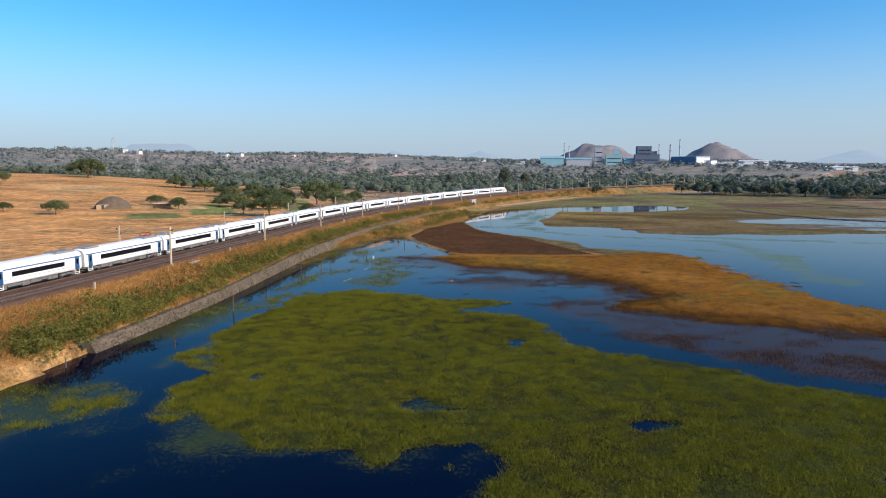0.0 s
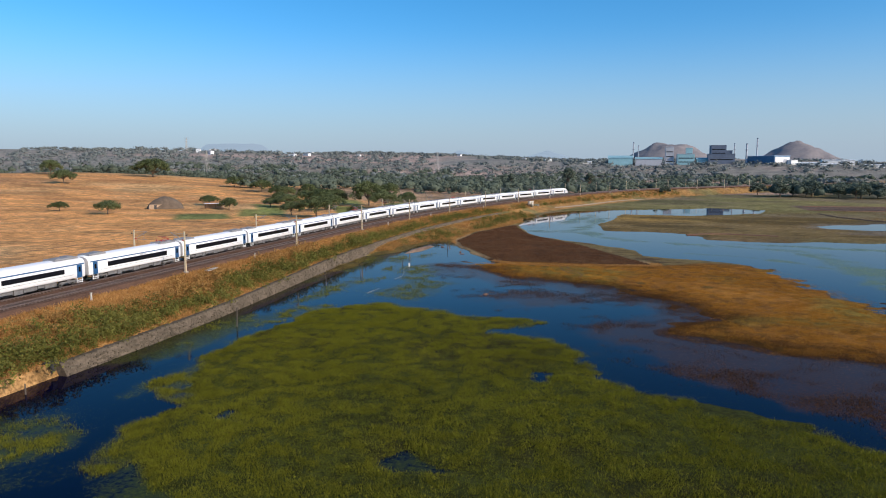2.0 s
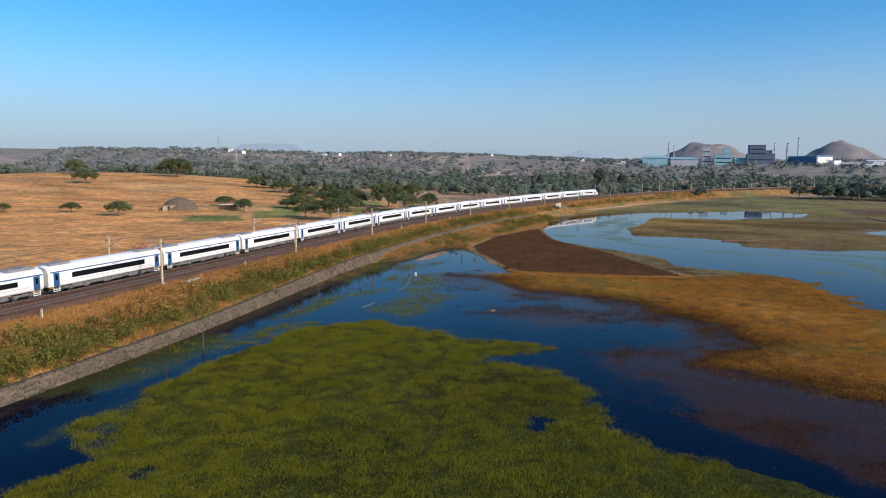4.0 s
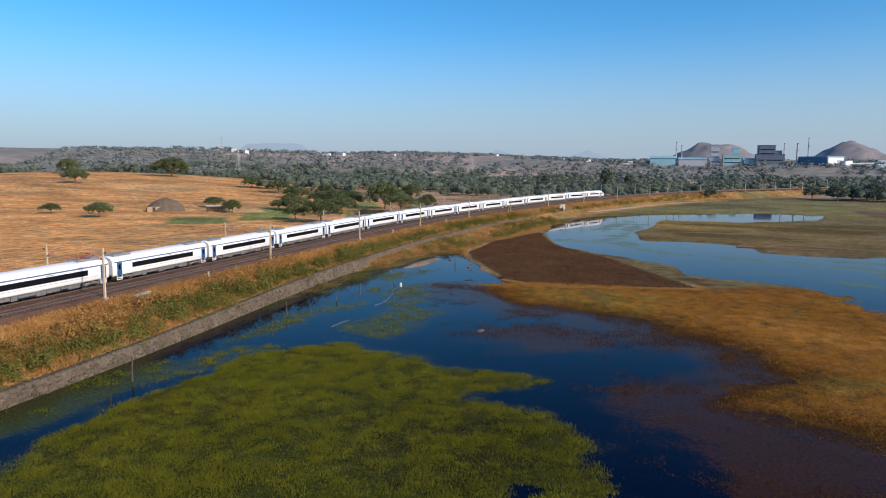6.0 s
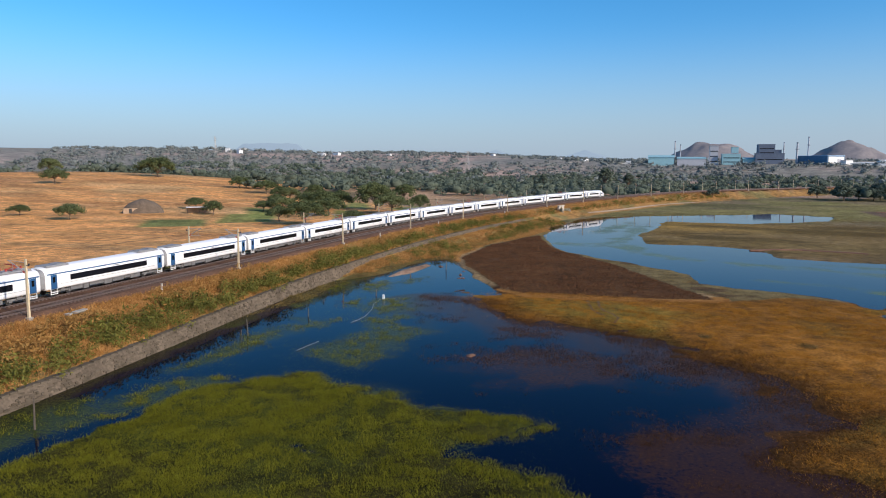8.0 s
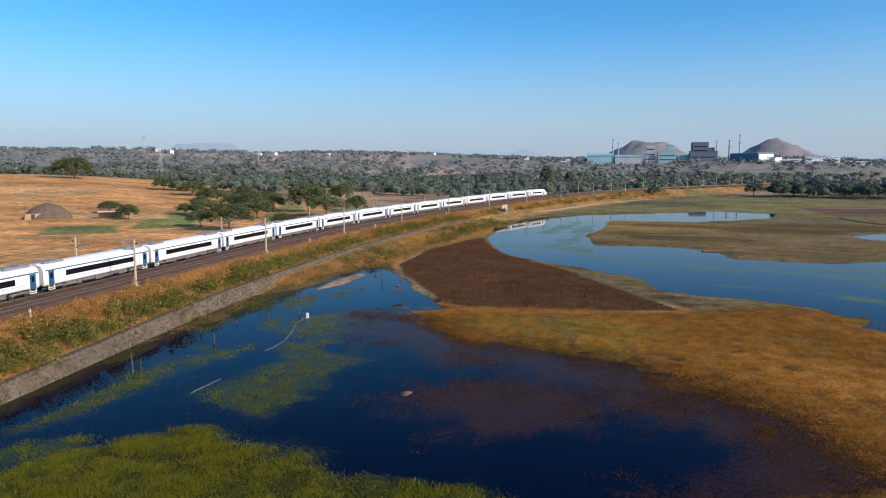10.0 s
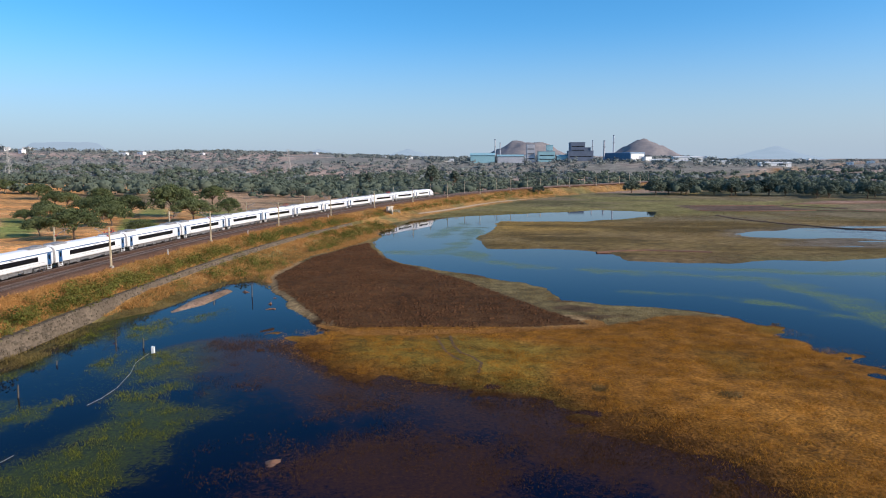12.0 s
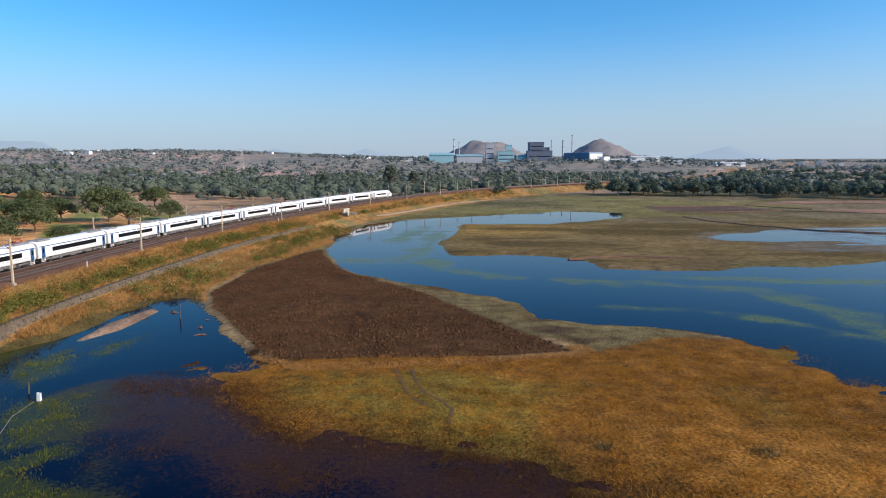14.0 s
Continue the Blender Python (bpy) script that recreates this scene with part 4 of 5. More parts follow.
def scatter(n, x0, x1, y0, y1):
    x, y = rng.uniform(x0, x1, n), rng.uniform(y0, y1, n)
    z, k = land(x[None], y[None])
    return x, y, z[0], {a: b[0] for a, b in k.items()}


def scatter_line(n, s0, s1, d0, d1):
    """Random places along the line, between d0 and d1 metres to its right."""
    s, d = rng.uniform(s0, s1, n), rng.uniform(d0, d1, n)
    a = np.clip((s - Y0) / R, 0, TH)
    over = np.maximum(s - S1, 0)
    x = CX - (R - d) * np.cos(a) + over * math.sin(TH)
    y = np.where(s < Y0, s, Y0 + (R - d) * np.sin(a) + over * math.cos(TH))
    z, k = land(x[None], y[None])
    return x, y, z[0], {a: b[0] for a, b in k.items()}


def both(*sets):
    """Several scatters laid end to end."""
    return [np.concatenate(v) for v in zip(*[q[:3] for q in sets])] + [{a: np.concatenate([q[3][a] for q in sets]) for a in sets[0][3]}]


x, y, z, k = both(scatter(150000, -45, 50, 38, 78), scatter(100000, -45, 12, 78, 123), scatter(70000, -60, -26, 32, 190))
tuft = smooth(-0.14, 0.14, fbm(x, y, 1.3, 52, 2))
m = (k["d"] > 12) & (rng.random(len(x)) < np.where(k["green"] > -1.2, (0.5 + 0.5 * tuft) * (z > -0.06), 0.75 * tuft * smooth(-1.5, 1.5, k["strip"] + 3 * fbm(x, y, 4, 87, 4))))
tagged(new("marsh_grass", blades("marsh_grass", x[m], y[m], np.maximum(z[m], 0), 0.16 + 0.12 * tuft[m] + 0.05 * fbm(x[m], y[m], 6, 51), 0.021, M_GREEN, 0.44, 5, 0.3)), "low green marsh grass standing in shallow water", "grass", kind="stuff")
x, y, z, k = scatter(230000, -32, 75, 76, 190)
tuft = smooth(-0.16, 0.16, fbm(x, y, 1.5, 54, 3))
rut = np.minimum(np.abs(x + 8.0 - 4.6 * smooth(174, 157, y) * 1.0), np.abs(x + 6.2 - 4.4 * smooth(174, 157, y)))
m = (k["golden"] > -14) & (rng.random(len(x)) < smooth(-7, 5, k["golden"] + 7 * fbm(x, y, 9, 98, 4)) ** 2) & (k["lake_s"] > -30) & ((k["golden"] > 0) | (k["lake"] > 0)) & ((rut > 0.28) | (y > 175) | (y < 156)) & (rng.random(len(x)) < 0.5 + 0.5 * tuft)
tagged(new("straw_grass", blades("straw_grass", x[m], y[m], np.maximum(z[m], 0.0), 0.08 + (0.15 * tuft[m] + 0.12 * fbm(x[m], y[m], 5, 53)) * smooth(-6, 3, k["golden"][m]), 0.024, M_GOLD, 0.9, 5, 0.3)), "matted golden brown grass on drained ground", "grass", kind="stuff")
x, y, z, k = scatter(100000, -46, 14, 176, 286)
m = (k["plough"] > 0) & (rng.random(len(x)) < 0.9)
x, y, z = x[m], y[m], z[m]
row = 0.12 * fbm(x, y, 3.0, 97, 2)
c = np.array([(1, 0, 0), (-0.5, 0.87, 0), (-0.5, -0.87, 0), (0.1, 0, 0.75)])
sc = rng.uniform(0.08, 0.20, len(x)) * (1 + 0.9 * (rng.random(len(x)) < 0.15))
tw = rng.random(len(x)) * math.tau
vx = c[None, :, 0] * np.cos(tw)[:, None] - c[None, :, 1] * np.sin(tw)[:, None]
vy = c[None, :, 0] * np.sin(tw)[:, None] + c[None, :, 1] * np.cos(tw)[:, None]
v = np.stack([x[:, None] + vx * sc[:, None], y[:, None] + vy * sc[:, None], (z + row)[:, None] + c[None, :, 2] * sc[:, None] - 0.05], -1).reshape(-1, 3)
f = (np.arange(len(x))[:, None, None] * 4 + np.array([(0, 1, 3), (1, 2, 3), (2, 0, 3)])[None]).reshape(-1, 3)
tagged(new("soil_clods", mesh_np("soil_clods", v, f, M_CLOD, True)), "dark brown clods of a freshly ploughed field", "soil", kind="stuff")

x, y, z, k = scatter(270000, -36, 60, 66, 178)
near_gold, near_green = k["golden"], np.maximum(k["green"], k["strip"])
patch = fbm(x, y, 9, 91, 4)
chance = weediness(x, y, near_gold) * (0.15 + 0.85 * smooth(-0.16, 0.16, patch)) * (0.3 + 0.7 * smooth(-0.15, 0.15, fbm(x, y, 2.4, 92, 3)))
chance = np.where(near_gold > -2, 0.8 * smooth(8, 0, near_gold + 6 * patch) * np.maximum(smooth(38, 31, x), smooth(114, 104, y)) * smooth(172, 165, y), chance)
chance = np.where(chance < 0.14, 0, chance)
m = (near_gold < 8) & (near_green < -1) & (k["lake"] > 0) & (rng.random(len(x)) < chance)
tagged(new("drowned_weed", blades("drowned_weed", x[m], y[m], np.maximum(z[m], 0), 0.18, 0.026, M_WEED, 0.8, 5, 0.35)), "reddish brown weed just breaking the water", "weed", kind="stuff")
x, y, z, k = both(scatter(90000, -60, -20, 38, 205), scatter(40000, -30, 40, 38, 130))
edge = np.maximum(k["green"], 0.8 * k["strip"])
chance = smooth(-5, -0.2, edge) * smooth(-0.12, 0.16, fbm(x, y, 5, 93, 4))
m = (edge < 0.5) & (z < 0.0) & (k["lake"] > 0) & (k["golden"] < -3) & (rng.random(len(x)) < 0.9 * chance)
tagged(new("weed_fringe", blades("weed_fringe", x[m], y[m], np.zeros(m.sum()), 0.08, 0.024, M_GREEN, 1.0, 4, 0.3)), "sparse olive weed at the edge of the mats", "weed", kind="stuff")

x, y, z, k = scatter(120000, -34, 150, 178, 420)
m = (k["d"] > 24) & (k["plough"] < -1) & (k["golden"] < 0) & (k["drift"] < -1) & (z > 0.02) & (rng.random(len(x)) < 0.25 + 0.75 * smooth(-0.1, 0.15, fbm(x, y * 1.8, 16, 95, 4)))
tagged(new("meadow_tufts", blades("meadow_tufts", x[m], y[m], z[m], 0.16, 0.08, M_MARSH, 0.9, 3, 0.25)), "short brown sedge tufts on the wet meadow", "grass", kind="stuff")

x, y, z, k = scatter(150000, -36, 150, 135, 352)
m = (k["drift"] > -3.5) & (k["golden"] < 0) & (rng.random(len(x)) < smooth(-3.5, 0.5, k["drift"])) & (k["lake"] > -1)
tagged(new("stream_weed", blades("stream_weed", x[m], y[m], np.maximum(z[m], 0.0), 0.07, 0.05, M_STREAMWEED, 1.3, 4, 0.5)), "soft green weed drifts along the stream", "weed", kind="stuff")

x, y, z, k = scatter(40000, -30, 20, 168, 186)
m = (k["plough"] < -0.3) & (k["plough"] > -2.0 + 2 * fbm(x, y, 6, 99)) & (k["golden"] > -4) & (z > 0)
tagged(new("straw_ridge", blades("straw_ridge", x[m], y[m], z[m], 0.22, 0.05, M_DRY, 0.9, 3, 0.2)), "pale straw along the edge of the ploughed field", "grass", kind="stuff")


def bund(path, w, h):
    rows = []
    for i, (x_, y_) in enumerate(path):
        a_, b_ = path[max(0, i - 1)], path[min(len(path) - 1, i + 1)]
        dx, dy = b_[0] - a_[0], b_[1] - a_[1]
        n_ = math.hypot(dx, dy)
        gz_ = max(0.0, ground_z(x_, y_))
        for o, hh in ((-w, -0.3), (-w * 0.4, h * random.uniform(0.7, 1.1)), (w * 0.4, h * random.uniform(0.7, 1.1)), (w, -0.3)):
            rows.append((x_ - dy / n_ * o, y_ + dx / n_ * o, gz_ + hh))
    f_ = [(4 * i + j, 4 * i + j + 1, 4 * i + j + 5, 4 * i + j + 4) for i in range(len(path) - 1) for j in range(3)]
    return mesh_np("field_bund", np.array(rows), np.array(f_), M_CLODRED, True)


def fine(path, step=2.5, wob=0.25):
    out = []
    for (ax, ay), (bx, by) in zip(path, path[1:]):
        n_ = max(1, int(math.hypot(bx - ax, by - ay) / step))
        out += [(ax + (bx - ax) * i / n_ + random.uniform(-wob, wob), ay + (by - ay) * i / n_ + random.uniform(-wob, wob)) for i in range(n_)]
    return out + [path[-1]]


for path in ([(101, 388), (103, 364), (111, 342), (126, 325)], [(28, 260), (41, 262), (56, 258)], [(104, 419), (122, 415), (159, 421), (194, 399), (240, 392)], [(165, 470), (221, 479), (300, 455)], [(126, 325), (160, 305), (200, 300)], [(110, 455), (160, 462), (178, 430)]):
    tagged(new("field_bund", bund(fine(path), 0.7, 0.35)), "low earth bund between wet fields", "bund", "field bunds")

# wheel ruts across the golden ground
for path in ([(-7.9, 172.4), (-7.1, 168.1), (-6.2, 164.2), (-5.2, 161.6), (-4.2, 160.0)],[(-6.1, 172.4), (-5.4, 166.7), (-4.4, 163.5), (-3.1, 161.7), (-2.1, 159.2), (-2.5, 155.9)], [(-23.8, 174.0), (-23.9, 177.2), (-24.1, 180.5)], [(-22.3, 174.3), (-22.5, 177.0), (-22.7, 179.7)]):
    rows, path = [], fine(path, 1.2, 0.06)
    for i, (x_, y_) in enumerate(path):
        a_, b_ = path[max(0, i - 1)], path[min(len(path) - 1, i + 1)]
        n_ = math.hypot(b_[0] - a_[0], b_[1] - a_[1])
        for o in (-0.17, 0.17):
            px, py = x_ - (b_[1] - a_[1]) / n_ * o, y_ + (b_[0] - a_[0]) / n_ * o
            rows.append((px, py, ground_z(px, py) + 0.035))
    g = Geo().add(rows, [(2 * i, 2 * i + 1, 2 * i + 3, 2 * i + 2) for i in range(len(path) - 1)])
    tagged(new("wheel_rut", g.mesh("wheel_rut", M_RUT)), "dark wheel rut pressed into the golden grass", "rut", kind="structure")

# sedge on the wet shore below the wall, and tussocks on the golden ground
x, y, z, k = scatter_line(26000, 140, 262, 15, 36)
off = k["d"] - wall_d(k["s"])
m = (off > 1.2) & (k["lake"] < 1.5) & (k["plough"] < -2) & (z > -0.3) & (rng.random(len(x)) < 0.25 + 0.75 * smooth(-0.12, 0.12, fbm(x, y, 5, 59, 3)))
tagged(new("shore_sedge", blades("shore_sedge", x[m], y[m], np.maximum(z[m], 0), 0.34 + 0.3 * fbm(x[m], y[m], 6, 58), 0.035, M_SEDGE, 0.5, 5, 0.3)), "olive and straw sedge on the wet shore", "sedge", kind="stuff")
for tx, ty, tr in ((21.2, 149, 0.95), (9.4, 150.5, 0.6)):
    a_, q_ = rng.random(46) * math.tau, np.sqrt(rng.random(46)) * tr
    thing("sedge_tussock", "dry grey olive sedge tussock in golden grass", "tussock", pose(tx, ty, ground_z(tx, ty)), "tussocks", blades("sedge_tussock", np.cos(a_) * q_, np.sin(a_) * q_, np.zeros(46), 0.42, 0.03, M_MARSH, 0.9, 5, 0.2))

# embankment grass and shrubs
x, y, z, k = both(scatter_line(30000, 40, 200, 5, 20), scatter_line(26000, 200, 345, 5, 34), scatter_line(9000, 345, 600, 5, 17))
dw = wall_d(k["s"])
beyond = (k["d"] > dw + 1.2) & (k["d"] < dw + 18) & (k["s"] > 178) & (k["s"] < 345) & (k["lake"] < -0.6)
m = ((k["d"] > 5.5) & (k["d"] < dw - 0.9) | beyond) & (k["plough"] < -1) & ((k["d"] < 9.5) | (rng.random(len(x)) < 0.5))
tagged(new("embankment_grass", blades("embankment_grass", x[m], y[m], z[m], 0.55 + 0.5 * fbm(x[m], y[m], 5, 57), 0.045, M_DRY, 0.55, 7, 0.2)), "tall dry golden grass on the railway bank", "grass", kind="stuff")


def clumps(cx, cy, cz, rad, leaf, per, squash=0.7, slim=0.6, stray=0.6):
    """Leaf quads on the shells of round clumps."""
    n = len(cx) * per
    c = np.stack([np.repeat(a, per) for a in (cx, cy, cz)], -1)
    r = np.repeat(rad, per)
    dirn = rng.normal(0, 1, (n, 3))
    dirn /= np.linalg.norm(dirn, axis=1)[:, None]
    p = c + dirn * (r * rng.uniform(0.55, 1.08, n))[:, None] * np.array((1, 1, squash))
    nrm = dirn + rng.normal(0, stray, (n, 3)) + np.array((0, 0, 0.35))
    nrm /= np.linalg.norm(nrm, axis=1)[:, None]
    u = np.cross(nrm, rng.normal(0, 1, (n, 3)))
    u /= np.linalg.norm(u, axis=1)[:, None]
    w = np.cross(nrm, u)
    size = (np.repeat(np.broadcast_to(leaf, (len(cx),)), per) * rng.uniform(0.6, 1.3, n))[:, None]
    q = np.stack([p - u * size, p + w * size * slim, p + u * size, p - w * size * slim], 1)
    return q.reshape(-1, 3), np.arange(4 * n).reshape(-1, 4)


def shrubs(name, sel_x, sel_y, sel_z, size, material, label):
    cx, cy, cz, cr = [], [], [], []
    for x_, y_, z_, r_ in zip(sel_x, sel_y, sel_z, size):
        for j in range(3):
            cx.append(x_ + random.gauss(0, r_ * 0.55)), cy.append(y_ + random.gauss(0, r_ * 0.55)), cz.append(z_ + r_ * random.uniform(0.2, 0.85)), cr.append(r_ * random.uniform(0.4, 0.7))
    v, f = clumps(np.array(cx), np.array(cy), np.array(cz), np.array(cr), np.array(cr) * 0.20, 48, 0.9, 0.4)
    return tagged(new(name, mesh_np(name, v, f, material, True)), label, "shrub", kind="stuff")


x, y, z, k = both(scatter_line(1900, 60, 200, 7, 20), scatter_line(1800, 200, 345, 7, 30), scatter_line(600, 345, 600, 7, 17))
dw = wall_d(k["s"])
t = (k["d"] - 5.4) / (dw - 6)
want = smooth(0.12, 0.42, t) * (0.6 + 0.4 * smooth(-0.3, 0.05, fbm(x, y, 12, 61)))
on = (k["d"] > 7.5) & (k["d"] < dw - 0.9) & (k["s"] > 66)
off = (k["d"] > dw + 2) & (k["d"] < dw + 14) & (k["s"] > 182) & (k["s"] < 350) & (k["lake"] < -1) & (k["plough"] < -2.5) & (fbm(x, y, 14, 63) > 0.0)
m = (on & (rng.random(len(x)) < want)) | (off & (rng.random(len(x)) < 0.6))
dry = rng.random(len(x)) < np.where(off, 0.3, smooth(0.66, 0.36, t + 0.8 * fbm(x, y, 11, 67, 3)))
for sel, ma, nm, lab in ((m & ~dry, M_SHRUB, "bank_shrubs", "green and olive scrub on the bank above the wall"), (m & dry & (rng.random(len(x)) < 0.6), M_DRYSHRUB, "dry_shrubs", "dry golden brown bushes on the railway bank")):
    shrubs(nm, x[sel], y[sel], z[sel], 0.55 + 1.5 * rng.random(sel.sum()) ** 1.7, ma, lab)


def tree_parts(h, spread_, n, per, leaf, seed, fork=0.3, low=0.3, puff=0.27, leaves=M_LEAF):
    """Trunk with limbs, and a domed crown of leaf clumps; base at the origin."""
    r = random.Random(seed)
    g = Geo()
    top = h * fork
    g.tube([(0, 0, -0.4), (r.gauss(0, 0.1), r.gauss(0, 0.1), top * 0.5), (r.gauss(0, 0.25), r.gauss(0, 0.25), top)], [0.045 * h, 0.034 * h, 0.027 * h], 7)
    cx, cy, cz, cr = [], [], [], []
    for i in range(n):
        a, q = 2.39996 * i + r.uniform(-0.4, 0.4), math.sqrt((i + 0.5) / n)
        edge = 1 + 0.22 * math.sin(3 * a + seed) + r.uniform(-0.12, 0.12)
        px, py = math.cos(a) * q * spread_ * 0.82 * edge, math.sin(a) * q * spread_ * 0.82 * edge
        dome = math.sqrt(max(0.0, 1 - q * q))
        pz = h * (low + (0.92 - low) * (0.12 + 0.88 * dome) * r.uniform(0.72, 1.0))
        cx.append(px), cy.append(py), cz.append(pz), cr.append(spread_ * puff * r.uniform(0.7, 1.25))
        if i % 4 == 0:
            g.tube([(0, 0, top * 0.8), (px * 0.45, py * 0.45, top + (pz - top) * 0.55), (px * 0.9, py * 0.9, pz)], [0.02 * h, 0.012 * h, 0.005 * h], 5)
    v, f = clumps(np.array(cx), np.array(cy), np.array(cz), np.array(cr), leaf, per, 0.62, 0.6, 0.4)
    return g.mesh("trunk", M_BARK), mesh_np("crown", v, f, leaves, True)


KINDS = {
    "round": [tree_parts(7.0, 5.0, 46, 120, 0.23, i, 0.3, 0.22) for i in range(3)],
    "flat": [tree_parts(5.4, 5.2, 46, 120, 0.21, 20 + i, 0.38, 0.34, 0.24) for i in range(3)],
    "wide": [tree_parts(13, 13.0, 70, 130, 0.42, 40, 0.22, 0.28, 0.2)],
    "tall": [tree_parts(15, 4.0, 40, 50, 0.5, 60 + i, 0.22, 0.25, 0.32, M_FARLEAF) for i in range(2)],
    "dusky": [tree_parts(9.0, 6.0, 34, 46, 0.55, 80 + i, 0.28, 0.22, 0.3, M_FARLEAF) for i in range(3)],
}
TREE_LABEL = {"round": "dense round-crowned green tree", "flat": "flat-topped thorn tree on dry grass", "wide": "huge spreading green tree with broad crown", "tall": "tall upright dark green tree", "dusky": "broad dusky green tree beyond the meadow"}


def tree(kind, x, y, size=1.0, turn=None, label=""):
    tr, cr = KINDS[kind][int(abs(x * 7 + y)) % len(KINDS[kind])]
    ob = thing("tree", label or TREE_LABEL[kind], "tree", pose(x, y, ground_z(x, y), 0, 0, turn if turn is not None else random.uniform(0, 360)), "trees")
    for nm, me_ in (("trunk", tr), ("crown", cr)):
        p = part(nm, me_, ob)
        p.scale = (size, size, size)
    return ob


for kind, x, y, s in [("flat", -186, 243, 1.0), ("flat", -212, 247, 0.72), ("flat", -236, 238, 0.62), ("round", -157, 282, 0.78), ("flat", -312, 360, 1.5), ("wide", -317, 449, 1.05), ("round", -372, 415, 1.5),
                      ("round", -112.5, 334, 1.75), ("round", -130, 337, 1.15), ("flat", -132, 321, 1.55), ("flat", -106.6, 260, 1.5), ("flat", -121, 268, 1.0), ("flat", -174, 370, 1.2), ("flat", -98, 316, 1.5), ("round", -128, 413, 1.3), ("flat", -141, 305, 1.2), ("flat", -150, 306, 0.8), ("flat", -118, 300, 1.3),
                      ("flat", -95, 272, 0.8), ("round", -96, 345, 1.0), ("round", -155, 325, 0.9), ("flat", -148, 340, 1.2), ("flat", -235, 420, 1.3), ("flat", -205, 400, 1.4), ("flat", -180, 372, 1.2), ("round", -170, 390, 1.1),
                      ("tall", -40, 693, 1.5), ("tall", -20, 705, 1.15), ("tall", -90, 660, 1.0)]:
    tree(kind, x, y, s)
tree("flat", -178, 300, 0.85, label="thin grey half-bare tree behind the hay hut")
for i in range(18):
    x = 112 + i * 9 + random.uniform(-3, 3)
    tree(random.choice(("dusky", "dusky", "dusky", "tall")), x, 570 - 0.45 * (x - 112) + random.uniform(0, 30), random.uniform(0.8, 1.35))
tree("dusky", 40, 553, 0.7)


def dome_form(seed, rings=6, sides=11):
    """A lumpy tree-crown shell of unit radius, as quads."""
    r = np.random.default_rng(seed)
    bumps = r.normal(0, 1, (16, 3))
    bumps[:, 2] = np.abs(bumps[:, 2])
    bumps /= np.linalg.norm(bumps, axis=1)[:, None]
    th = np.linspace(-0.45, 1.5, rings)
    ph = np.arange(sides) * math.tau / sides
    T, P = np.meshgrid(th, ph, indexing="ij")
    v = np.stack([np.cos(T) * np.cos(P), np.cos(T) * np.sin(P), np.sin(T)], -1).reshape(-1, 3)
    bulge = np.clip((v @ bumps.T).max(1), 0, 1) ** 6
    v = v * (0.72 + 0.42 * bulge + r.normal(0, 0.06, len(v)))[:, None]
    f = np.array([(i * sides + j, i * sides + (j + 1) % sides, (i + 1) * sides + (j + 1) % sides, (i + 1) * sides + j) for i in range(rings - 1) for j in range(sides)])
    return v, f


SMALL_DOMES = [dome_form(200 + i, 4, 7) for i in range(10)]
TINY_DOMES = [dome_form(300 + i, 3, 6) for i in range(10)]


def woods(name, pts, size, domes, leaf, per, material, label, tall=0.75):
    """Many crowns: each a lumpy inner mass under four clumps of loose leaves."""
    vs, fs, n0 = [], [], 0
    cx, cy, cz, cr = [], [], [], []
    for (x_, y_, z_), r_ in zip(pts, size):
        v, f = domes[random.randrange(len(domes))]
        a = random.random() * math.tau
        sq = tall * random.uniform(0.75, 1.25)
        ca, sa = math.cos(a) * r_ * 0.56, math.sin(a) * r_ * 0.56
        vs.append(np.stack([v[:, 0] * ca - v[:, 1] * sa + x_, v[:, 0] * sa + v[:, 1] * ca + y_, v[:, 2] * r_ * 0.55 * sq + z_ + 0.62 * r_ * sq], -1))
        fs.append(f + n0)
        n0 += len(v)
        for j in range(5):
            b = a + j * 1.26 + random.uniform(-0.5, 0.5)
            q = random.uniform(0.3, 0.85) * r_
            cx.append(x_ + math.cos(b) * q), cy.append(y_ + math.sin(b) * q), cz.append(z_ + r_ * sq * random.uniform(0.62, 1.2)), cr.append(r_ * random.uniform(0.30, 0.55))
    lv, lf = clumps(np.array(cx), np.array(cy), np.array(cz), np.array(cr), np.array(cr) * leaf, per, 0.7, 0.6, 0.22)
    return tagged(new(name, mesh_np(name, np.concatenate(vs + [lv]), np.concatenate(fs + [lf + n0]), material, False)), label, "trees", kind="stuff")


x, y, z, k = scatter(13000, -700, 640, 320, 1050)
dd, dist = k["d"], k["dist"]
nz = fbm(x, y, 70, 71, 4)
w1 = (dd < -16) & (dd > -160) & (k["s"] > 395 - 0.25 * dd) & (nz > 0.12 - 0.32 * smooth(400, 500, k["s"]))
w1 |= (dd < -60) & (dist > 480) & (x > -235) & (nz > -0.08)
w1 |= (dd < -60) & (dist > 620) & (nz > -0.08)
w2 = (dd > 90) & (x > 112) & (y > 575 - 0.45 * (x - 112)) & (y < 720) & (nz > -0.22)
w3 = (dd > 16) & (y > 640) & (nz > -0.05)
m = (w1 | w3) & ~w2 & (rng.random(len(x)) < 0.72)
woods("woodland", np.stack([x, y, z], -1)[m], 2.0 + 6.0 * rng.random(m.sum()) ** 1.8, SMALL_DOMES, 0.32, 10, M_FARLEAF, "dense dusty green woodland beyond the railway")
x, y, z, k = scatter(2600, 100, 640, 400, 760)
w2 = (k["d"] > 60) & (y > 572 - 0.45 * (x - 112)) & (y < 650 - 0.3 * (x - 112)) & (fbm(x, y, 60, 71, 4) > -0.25)
